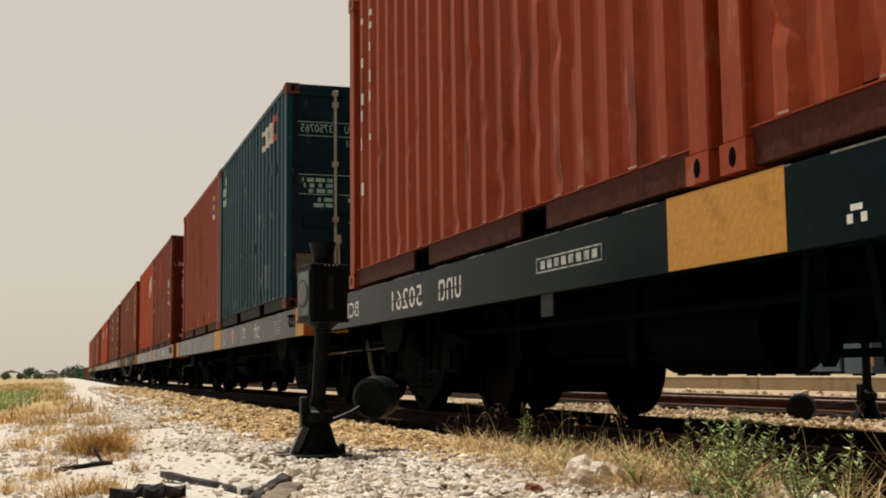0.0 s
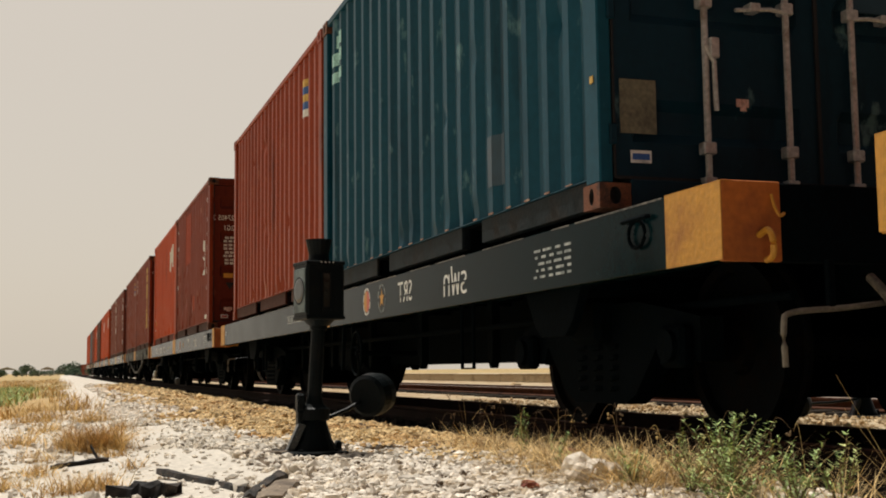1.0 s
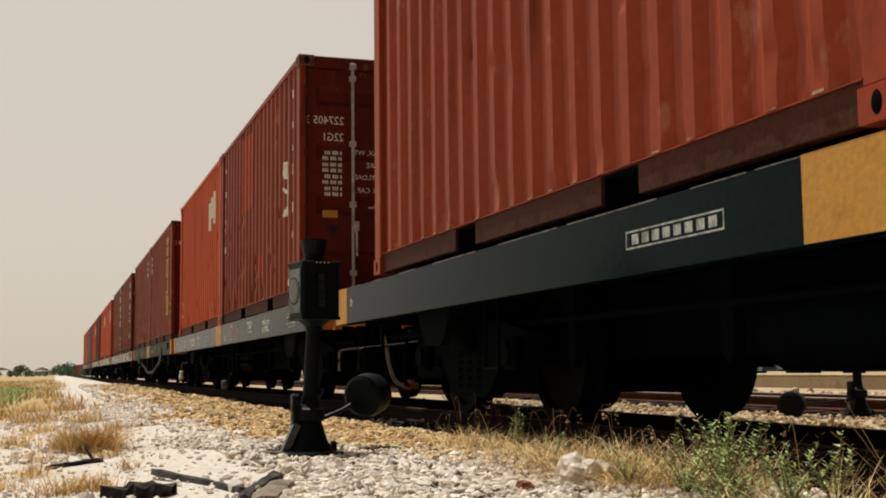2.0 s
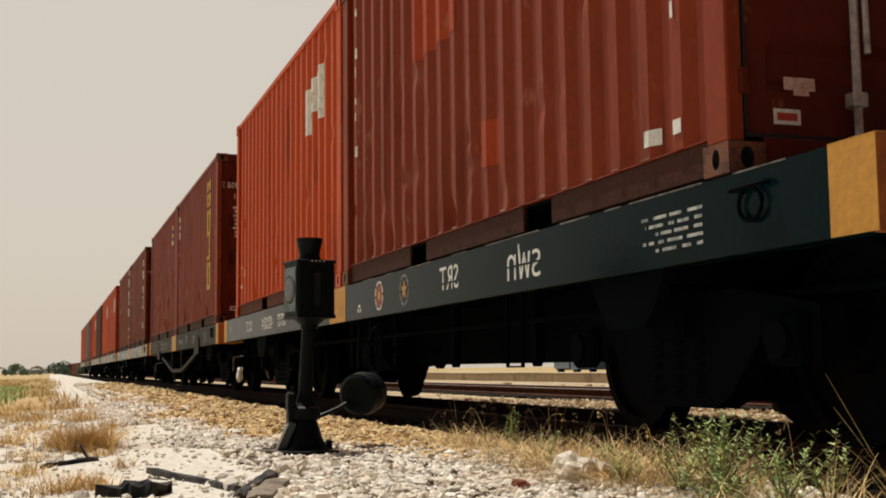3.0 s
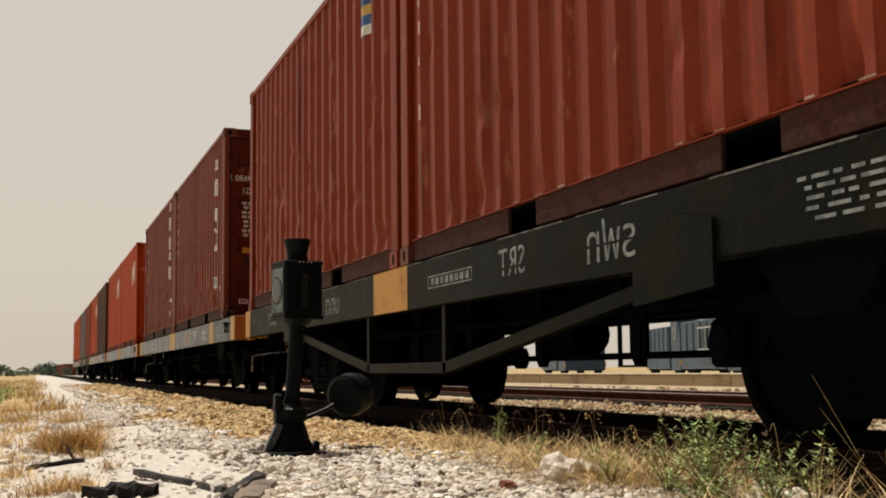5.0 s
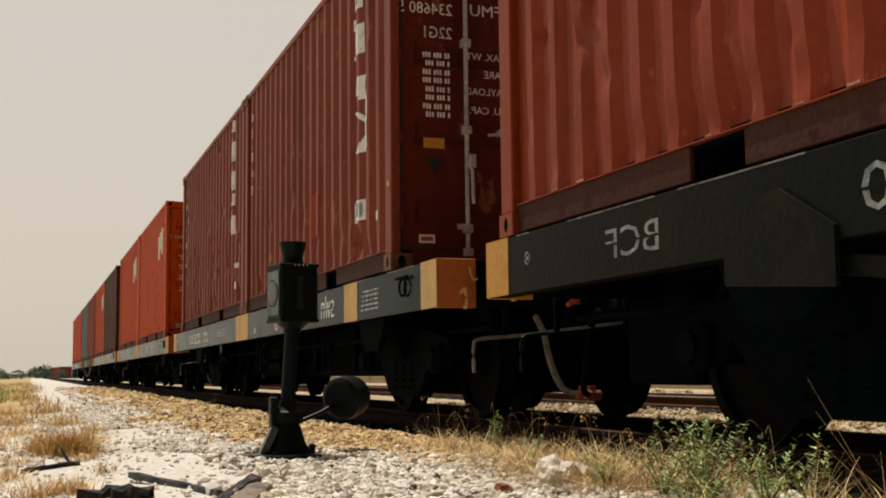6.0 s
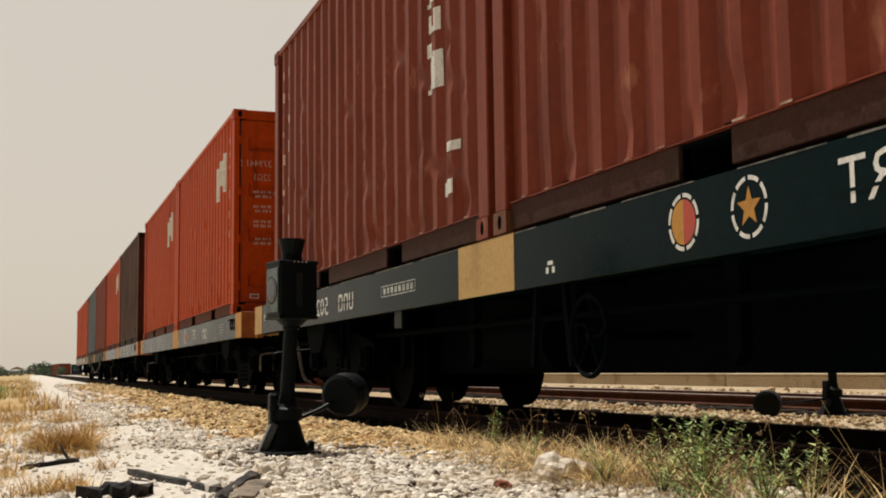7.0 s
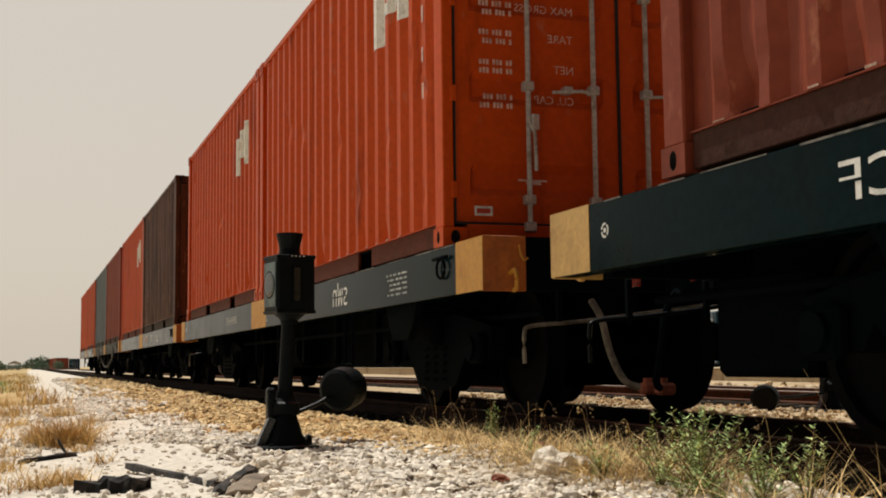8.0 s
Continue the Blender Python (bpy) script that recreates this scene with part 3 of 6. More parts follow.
def weed(at, h, seed, label, branches=9, spread=0.5):
    """A bushy green weed: stems with many small paired leaves."""
    rng = random.Random(seed)
    plant = tagged(new("weed_plant"), label, "weed")
    plant.location = at
    bm, vs, fs = bmesh.new(), [], []
    for _ in range(max(5, int(branches * 0.75))):
        a, l = rng.uniform(0, 6.28), rng.uniform(0.2, 1) * spread
        top = Vector((math.cos(a) * l * h, math.sin(a) * l * h, h * rng.uniform(0.4, 1.08)))
        mid = Vector((top.x * 0.35, top.y * 0.35, top.z * 0.5))
        pts = arc([(0, 0, 0), mid, top], 6)
        tube(bm, pts, 0.003, 5, 0.0012)
        for p, q in zip(pts[1:], pts[2:] + [pts[-1] + Vector((0, 0, 0.02))]):
            for _ in range(3):
                c = p.lerp(q, rng.random())
                t, s = rng.uniform(0, 6.28), rng.uniform(0.0065, 0.0145)
                d = Vector((math.cos(t), math.sin(t), rng.uniform(0.1, 0.8))).normalized()
                w = d.cross(Vector((0, 0, 1))).normalized() * s * 0.30
                k = len(vs)
                vs.extend([c, c + d * s + w + Vector((0, 0, 0.002)), c + d * s * 2.1, c + d * s - w])
                fs.append((k, k + 1, k + 2, k + 3))
    tagged(part("stalk", bm, STEM, plant), kind="stuff")
    tagged(raw("foliage", vs, fs, LEAF, plant), kind="stuff")
    return plant


def dead_stem(pts, r, label, seed, heads=True):
    bm = bmesh.new()
    tube(bm, arc(pts, 6), r * 0.75, 5, r * 0.3)
    if heads:
        rng = random.Random(seed)
        top = Vector(pts[-1])
        for _ in range(5):
            p = top + Vector((rng.uniform(-0.012, 0.012), rng.uniform(-0.012, 0.012), rng.uniform(-0.03, 0.01)))
            bmesh.ops.create_icosphere(bm, subdivisions=1, radius=rng.uniform(0.003, 0.006), matrix=Matrix.Translation(p))
    return tagged(part("dead_weed_stem", bm, STRAW if seed % 4 == 1 else STEM), label, "weed stem")


build_ground()
TRACK = SIDE + 1.219
build_track("railway_track_near", TRACK, "metre-gauge track with rusty rails under the train", 40, RAIL_SHADED, RAIL)
build_track("railway_track_far", 8.2, "second rusty metre-gauge track beyond the train", 60, RAIL, RAILTOP)
build_ballast()
build_grass()

# low concrete platform edge beyond the second track, in poured lengths
plat = tagged(new("platform_edge"), "low stained concrete platform edge beyond the tracks", "platform", kind="structure")
for k in range(24):
    bm = bmesh.new()
    box(bm, 0, 5.0, 0, 5.97, -0.45, 0.10, 0.02)
    box(bm, -0.05, 0.25, 0, 5.97, 0.10, 0.14, 0.01)
    o = part("platform_block", bm, CONCRETE, plat)
    o.location = (16.6 + random.uniform(-0.01, 0.01), 2 + k * 6.0, random.uniform(-0.008, 0.008))


# ---------------------------------------------------------------- switch stand with lamp
def switch_stand(lamp_lean, label, weight_arm):
    s = tagged(new("switch_stand"), label, "switch stand")
    bm = bmesh.new()
    box(bm, -0.20, 0.13, -0.22, 0.15, -0.08, 0.040, 0.006)
    for sx in (-1, 1):
        for sy in (-1, 1):
            cyl(bm, (sx * 0.1, sy * 0.12, 0.02), (sx * 0.1, sy * 0.12, 0.05), 0.016, seg=6)
    part("base_plate", bm, IRON, s)
    bm = bmesh.new()
    lathe(bm, ((0.125, 0.038), (0.118, 0.06), (0.098, 0.10), (0.076, 0.17), (0.066, 0.20), (0.085, 0.21), (0.085, 0.27), (0.066, 0.28), (0.05, 0.30), (0.043, 0.34)))
    box(bm, -0.10, -0.06, -0.04, 0.04, 0.17, 0.27, 0.008)
    part("pedestal", bm, IRON, s, smooth=False)
    bm = bmesh.new()
    box(bm, -0.022, 0.022, -0.035, 0.035, 0.0, 0.19, 0.006, pose(-0.150, -0.02, 0.02, 0, 24, 0))
    part("brace", bm, GLOSSY, s, "black enamelled brace catching the sky")
    bm = bmesh.new()
    box(bm, 0.09, 0.19, -0.03, 0.03, 0.0, 0.03, 0.006)
    box(bm, 0.12, 0.15, -0.03, 0.03, 0.025, 0.09, 0.008)
    part("bracket", bm, IRON, s)
    bm = bmesh.new()
    box(bm, -0.105, -0.06, -0.05, 0.03, 0.25, 0.36, 0.012)
    cyl(bm, (-0.085, -0.055, 0.31), (-0.085, -0.02, 0.31), 0.022, seg=10)
    part("latch", bm, IRON, s)
    bm = bmesh.new()
    cyl(bm, (0, 0, 0.33), (lamp_lean * 0.6, 0, 0.78), 0.042, 0.040, 14)
    cyl(bm, (lamp_lean * 0.58, 0, 0.72), (lamp_lean * 0.6, 0, 0.79), 0.05, 0.05, 14)
    part("column", bm, IRON, s)
    lamp = new("lamp")
    lamp.parent = s
    lamp.location, lamp.rotation_euler = (lamp_lean * 0.62, 0, 0.785), (0, 0, radians(9))
    lamp.scale = (1.06, 1.06, 1.0)
    bm = bmesh.new()
    box(bm, -0.105, 0.105, -0.105, 0.105, 0.0, 0.31, 0.012)
    box(bm, -0.108, 0.108, -0.108, 0.108, 0.30, 0.322, 0.004)
    box(bm, -0.108, 0.108, -0.108, 0.108, -0.010, 0.01, 0.004)
    cyl(bm, (0, 0, -0.045), (0, 0, -0.008), 0.05, 0.088, 18)
    part("lamp_housing", bm, IRON, lamp)
    bm = bmesh.new()
    box(bm, -0.111, -0.1055, -0.085, 0.085, 0.03, 0.28, 0.002)
    part("side_plate", bm, GREENGREY_LIT, lamp, "weathered grey-green side plate, sunlight put into its colour")
    bm = bmesh.new()
    cyl(bm, (-0.1112, 0, 0.155), (-0.1135, 0, 0.155), 0.080, 0.079, 22)
    part("lens_ring", bm, IRON, lamp)
    bm = bmesh.new()
    cyl(bm, (-0.1136, 0, 0.155), (-0.1155, 0, 0.155), 0.070, 0.05, 22)
    part("lens", bm, LENS, lamp, "dark glass signal lens")
    bm = bmesh.new()
    box(bm, -0.018, 0.022, -0.112, -0.1055, 0.06, 0.25, 0.002)
    part("window", bm, LENS, lamp, "narrow dark glass window")
    bm = bmesh.new()
    for x in (-0.026, 0.022):
        box(bm, x, x + 0.006, -0.118, -0.1055, 0.04, 0.26)
    for z in (0.10, 0.15, 0.20):
        box(bm, -0.020, 0.022, -0.1165, -0.1125, z, z + 0.004)
    part("window_guard", bm, IRON, lamp)
    bm = bmesh.new()
    for k in range(4):
        cyl(bm, (-0.03 + k * 0.022, -0.1165, 0.3125), (-0.03 + k * 0.022, -0.1185, 0.3125), 0.005, seg=8)
    part("vent_holes", bm, STEEL, lamp, "row of pale vent holes")
    bm = bmesh.new()
    lathe(bm, ((0.062, 0.322), (0.056, 0.345), (0.054, 0.365), (0.060, 0.395), (0.070, 0.442), (0.071, 0.452), (0.060, 0.452), (0.055, 0.43)))
    part("chimney", bm, IRON, lamp)
    a, w = Vector((0.03, 0.0, 0.20)), Vector(weight_arm)
    bm = bmesh.new()
    tube(bm, [a, a.lerp(w, 0.5) + Vector((0, 0, -0.012)), w], 0.012, 8)
    part("throw_lever", bm, IRON, s)
    bm = bmesh.new()
    d = Vector((0.72, 0.68, 0.12)).normalized()
    for r0, t0, r1, t1 in ((0.100, -0.080, 0.122, -0.066), (0.122, -0.066, 0.127, 0.0), (0.127, 0.0, 0.115, 0.07)):
        cyl(bm, w + d * t0, w + d * t1, r0, r1, 28)
    part("counterweight", bm, IRON, s, "round cast-iron counterweight")
    return s


stand = switch_stand(0.04, "black cast-iron switch stand with square signal lamp", (0.355, 0.07, 0.345))
stand.location, stand.scale = (1.355, 6.53, -0.140), (1, 1, 0.98)
far_stand = switch_stand(0.0, "dark cast-iron switch stand across the track", (-0.82, -0.15, 0.16))
far_stand.location = (7.1, 9.3, -0.17)
timber("point_timber", GREYWOOD, (1.03, 6.56, -0.15), (1.19, 6.46, -0.145), 0.09, 0.045, "grey timber bearer beside the switch stand", 2, 0.008)

# charred and split timbers on the sand
timber("charred_sleeper", WOOD, (0.262, 4.80, -0.21), (0.45, 4.70, -0.21), 0.18, 0.115, "charred broken sleeper end lying on sand", 4, 0.035)
timber("charred_beam", WOOD, (0.655, 4.32, -0.19), (0.89, 4.93, -0.17), 0.06, 0.095, "charred split beam lying on pale gravel", 7, 0.014)
timber("sleeper_stub", GREYWOOD, (0.715, 4.22, -0.160), (0.875, 4.72, -0.145), 0.12, 0.062, "weathered grey sleeper stub beside a charred beam", 8, 0.012)
timber("split_plank", WOOD, (0.46, 5.80, -0.142), (0.69, 4.56, -0.128), 0.035, 0.028, "long split dark plank lying on sand", 9, 0.008)
timber("broken_board", GREYWOOD, (0.60, 5.35, -0.155), (0.72, 4.85, -0.150), 0.16, 0.018, "pale weathered board lying beside a dark plank", 11, 0.014)
timber("dead_branch", WOOD, (-0.03, 6.57, -0.165), (0.26, 6.76, -0.145), 0.03, 0.026, "thin dark dead branch lying on sand", 13, 0.010)
timber("dead_twig", WOOD, (0.21, 6.72, -0.14), (0.165, 6.78, -0.055), 0.012, 0.010, "short dark twig jutting from the sand", 15, 0.003)
timber("timber_scrap", GREYWOOD, (0.94, 6.58, -0.15), (0.955, 6.44, -0.15), 0.055, 0.05, "small grey timber scrap near the stand", 17, 0.008)
timber("split_plank", GREYWOOD, (0.90, 6.38, -0.155), (1.01, 5.88, -0.150), 0.05, 0.016, "thin grey split plank on the gravel", 18, 0.008)
lump("limestone_boulder", CHALK, (0.090, 0.09, 0.075), (1.935, 4.21, -0.075), 1.0, "white broken limestone lump beside the weeds", "stone", 0.4)
lump("limestone_boulder", CHALK, (0.085, 0.07, 0.05), (2.045, 4.22, -0.085), 2.0, "small white limestone lump on the gravel", "stone", 1.4)
lump("brick_piece", BRICK, (0.05, 0.03, 0.025), (1.65, 4.10, -0.10), 3.0, "broken red brick piece on the gravel", "brick", 0.7)
lump("brick_piece", BRICK, (0.06, 0.035, 0.03), (2.35, 5.3, -0.08), 4.0, "broken red brick half hidden in dry weeds", "brick", 0.2)

# weeds
for k, (x, y, h, br, sp) in enumerate(((2.14, 3.50, 0.27, 22, 0.6), (2.24, 3.75, 0.27, 22, 0.6), (2.08, 3.40, 0.22, 16, 0.7), (2.2, 3.62, 0.24, 18, 0.7), (2.05, 3.62, 0.18, 14, 0.8), (2.24, 3.28, 0.20, 14, 0.6), (2.30, 5.75, 0.22, 14, 0.28),
                                       (2.12, 4.25, 0.13, 12, 0.7), (2.16, 2.95, 0.24, 14, 0.45), (2.2, 5.1, 0.13, 10, 0.6), (2.0, 3.95, 0.13, 12, 0.8), (2.10, 3.10, 0.17, 12, 0.7), (2.22, 4.6, 0.12, 10, 0.7), (2.28, 4.0, 0.2, 14, 0.5), (1.98, 3.35, 0.10, 9, 0.9), (2.06, 4.0, 0.09, 8, 0.9), (2.02, 3.2, 0.11, 9, 0.8), (2.12, 4.9, 0.09, 7, 0.8))):
    weed((x, y, ground_z(x, y) - 0.01), h, 20 + k, "leafy green weed among dry grass at the trackside", br, sp)
rngw = random.Random(8)
for k in range(52):
    y = rngw.uniform(3.2, 6.9)
    x = 2.14 + 0.07 * (y - 3.4) + rngw.gauss(0, 0.1)
    h = rngw.uniform(0.12, 0.30)
    a = rngw.uniform(0, 6.28)
    z = ground_z(x, y)
    q = rngw.uniform(0.05, 0.6) * h
    dead_stem([(x, y, z - 0.01), (x + math.cos(a) * q * 0.3, y + math.sin(a) * q * 0.3, z + h * 0.6), (x + math.cos(a) * q * 0.7, y + math.sin(a) * q * 0.7, z + h), (x + math.cos(a) * q * 1.1, y + math.sin(a) * q * 1.1, z + h * rngw.uniform(0.8, 1.05))],
              0.0018, "dry dead weed stem at the trackside", k, k % 3 == 0)
for x1, y1, z1 in ((2.05, 2.80, 0.31), (2.02, 2.73, 0.22), (2.1, 2.88, 0.15)):
    dead_stem([(2.22, 2.68, -0.1), ((2.22 + x1) / 2, (2.68 + y1) / 2, z1 * 0.35), (x1, y1, z1)], 0.0011, "long thin dry grass stalk leaning over the weeds", 1, False)


# ---------------------------------------------------------------- distance
def far_tree(at, h, seed):
    rng = random.Random(seed)
    t = tagged(new("tree"), "distant green broadleaf tree at the field edge", "tree", "far tree line")
    t.location = at
    bm = bmesh.new()
    cyl(bm, (0, 0, -0.3), (0, 0, h * 0.55), 0.05 * h, 0.02 * h, 7)
    for _ in range(4):
        a = rng.uniform(0, 6.28)
        cyl(bm, (0, 0, h * 0.35), (math.cos(a) * h * 0.3, math.sin(a) * h * 0.3, h * 0.7), 0.02 * h, 0.008 * h, 5)
    part("trunk", bm, BARK, t)
    vs, fs = [], []
    for _ in range(420):
        d = Vector((rng.gauss(0, 1), rng.gauss(0, 1), rng.gauss(0, 1))).normalized() * (rng.random() ** 0.4)
        bump = 1 + 0.3 * noise.noise(d * 2 + Vector((seed, 0, 0)))
        c = Vector((d.x * h * 0.55 * bump, d.y * h * 0.55 * bump, h * 0.62 + d.z * h * 0.4 * bump))
        s = h * rng.uniform(0.03, 0.07)
        n1 = Vector((rng.gauss(0, 1), rng.gauss(0, 1), rng.gauss(0, 1))).normalized()
        u = n1.orthogonal().normalized() * s
        w = n1.cross(u)
        k = len(vs)
        vs.extend([c + u, c + w, c - u, c - w])
        fs.append((k, k + 1, k + 2, k + 3))
    tagged(raw("crown", vs, fs, TREE, t), kind="stuff")
    return t


rngt = random.Random(12)
for k in range(34):
    y = rngt.uniform(260, 330)
    x = -34 + k * 1.25 + rngt.uniform(-0.8, 0.8)
    far_tree((x, y, -0.6), rngt.uniform(1.3, 2.3), 50 + k)
for x, y, h in ((3.2, 300, 3.7), (1.2, 305, 3.2), (5.4, 310, 3.0), (-8, 320, 3.4)):
    far_tree((x, y, -0.6), h, int(x * 10) + 200)


def far_shed(at, w, h):
    s = tagged(new("shed"), "distant pale open-sided shed beyond the field", "shed")
    s.location = at
    bm = bmesh.new()
    prism(bm, ((-w / 2, h), (0, h * 1.3), (w / 2, h), (w / 2, h - 0.15), (-w / 2, h - 0.15)), 9, Matrix.Translation((0, 4, 0)) @ Matrix.Rotation(radians(90), 4, "X"))
    part("roof", bm, SHED, s)
    for sx in (-1, 1):
        bm = bmesh.new()
        box(bm, sx * w * 0.46 - 0.12, sx * w * 0.46 + 0.12, -4, 4, 0, h - 0.1, 0.02)
        part("side_wall", bm, SHED, s)


for x, w in ((-13.5, 4.2), (-8.2, 3.6), (-3.2, 3.4), (-19, 4)):
    far_shed((x, 345, -0.5), w, 2.1)


# ---------------------------------------------------------------- containers
L, W, H = 6.058, 2.438, 2.591


def corrugated(bm, length, z0, z1, place, seed, pitch=0.278, depth=0.036, dents=1.0, rows=26):
    """A trapezoid-corrugated sheet; place(s, out, z) gives the point s along it, out from the inner skin."""
    s, prof = 0.0, []
    lead = (length % pitch) / 2
    prof.append((0.0, 0.0))
    s = lead
    while s + pitch <= length + 1e-6:
        prof += [(s + 0.034, 0.0), (s + 0.104, depth), (s + 0.174, depth), (s + 0.244, 0.0)]
        s += pitch
    prof.append((length, 0.0))
    rng = random.Random(seed)
    hits = [(rng.uniform(0.3, length - 0.3), rng.uniform(z0 + 0.05, z0 + (z1 - z0) * (0.35 if rng.random() < 0.6 else 1)), rng.uniform(0.05, 0.12), rng.uniform(-0.022, 0.006)) for _ in range(int(6 * dents))]
    hits += [(rng.uniform(0.2, length - 0.2), z0 + rng.uniform(0, 0.12), rng.uniform(0.05, 0.12), rng.uniform(-0.03, 0.0)) for _ in range(int(14 * dents))]
    if rows > 2 and dents > 0.5:
        rows = 60
        hits += [(rng.uniform(0.2, length - 0.2), rng.uniform(z0, z0 + (z1 - z0) * (0.55 if rng.random() < 0.7 else 1)), rng.uniform(0.035, 0.075), rng.uniform(-0.034, -0.010)) for _ in range(int(16 * dents * dents))]
    grid = []
    for i in range(rows + 1):
        z = z0 + (z1 - z0) * i / rows
        line = []
        for k, (a, o) in enumerate(prof):
            d = 0.0016 * noise.noise(Vector((a * 1.3 + seed, z * 1.5, 0))) * dents
            if 0 < k < len(prof) - 1:
                for ha, hz, hr, hd in hits:
                    q = ((a - ha) ** 2 + (z - hz) ** 2) / (hr * hr)
                    if q < 4:
                        d += hd * math.exp(-q)
            line.append(bm.verts.new(place(a, min(o + d, depth + 0.004), z)))
        grid.append(line)
    for a, b in zip(grid, grid[1:]):
        for k in range(len(prof) - 1):
            f = bm.faces.new((a[k], a[k + 1], b[k + 1], b[k]))
            f.smooth = True
            if rows > 2:
                for e in (bm.edges.get((a[k], b[k])), bm.edges.get((a[k + 1], b[k + 1]))):
                    e.smooth = False


def holed_face(bm, o, u, v, du, dv, rad_u, rad_v, depth):
    """A rectangular face from o spanned by u, v with an oval hole sunk into it."""
    o, u, v = Vector(o), Vector(u), Vector(v)
    n = u.cross(v).normalized()
    c = o + u * du / 2 + v * dv / 2
    outer, inner, back = [], [], []
    for k in range(16):
        a = 2 * math.pi * k / 16
        ca, sa = math.cos(a), math.sin(a)
        m = max(abs(ca), abs(sa))
        outer.append(bm.verts.new(c + u * ca / m * du / 2 + v * sa / m * dv / 2))
        inner.append(bm.verts.new(c + u * ca * rad_u + v * sa * rad_v))
        back.append(bm.verts.new(c + u * ca * rad_u + v * sa * rad_v - n * depth))
    for k in range(16):
        j = (k + 1) % 16
        bm.faces.new((outer[k], outer[j], inner[j], inner[k]))
        f = bm.faces.new((inner[k], inner[j], back[j], back[k]))
        # Slot 1 lines the hole in black, its shade put into the colour.
        f.material_index = 1
    bm.faces.new(back).material_index = 1


def casting_mesh(fx, fy, skin):
    """A corner casting, 178 long, 162 wide, 118 high, holes on side and end; fx, fy flip it."""
    bm = bmesh.new()
    holed_face(bm, (0, 0.178, 0), (0, -1, 0), (0, 0, 1), 0.178, 0.118, 0.026, 0.040, 0.05)
    holed_face(bm, (0, 0, 0), (1, 0, 0), (0, 0, 1), 0.162, 0.118, 0.030, 0.042, 0.05)
    p = [bm.verts.new(q) for q in ((0, 0, 0), (0.162, 0, 0), (0.162, 0.178, 0), (0, 0.178, 0), (0, 0, 0.118), (0.162, 0, 0.118), (0.162, 0.178, 0.118), (0, 0.178, 0.118))]
    for f in ((3, 2, 1, 0), (4, 5, 6, 7), (1, 2, 6, 5), (2, 3, 7, 6)):
        bm.faces.new([p[k] for k in f])
    bmesh.ops.transform(bm, matrix=Matrix.Diagonal((fx, fy, 1, 1)), verts=bm.verts)
    if fx * fy < 0:
        bmesh.ops.reverse_faces(bm, faces=bm.faces)
    me = bpy.data.meshes.new("corner_casting")
    bm.to_mesh(me)
    bm.free()
    me.materials.append(skin)
    # Gasket black reused as painted shade inside the holes.
    me.materials.append(BLACK_AND_SHADE)
    return me


CAST = {(k, fx, fy): casting_mesh(fx, fy, m) for k, m in (*PAINT.items(), ("rusty", RUST)) for fx in (1, -1) for fy in (1, -1)}


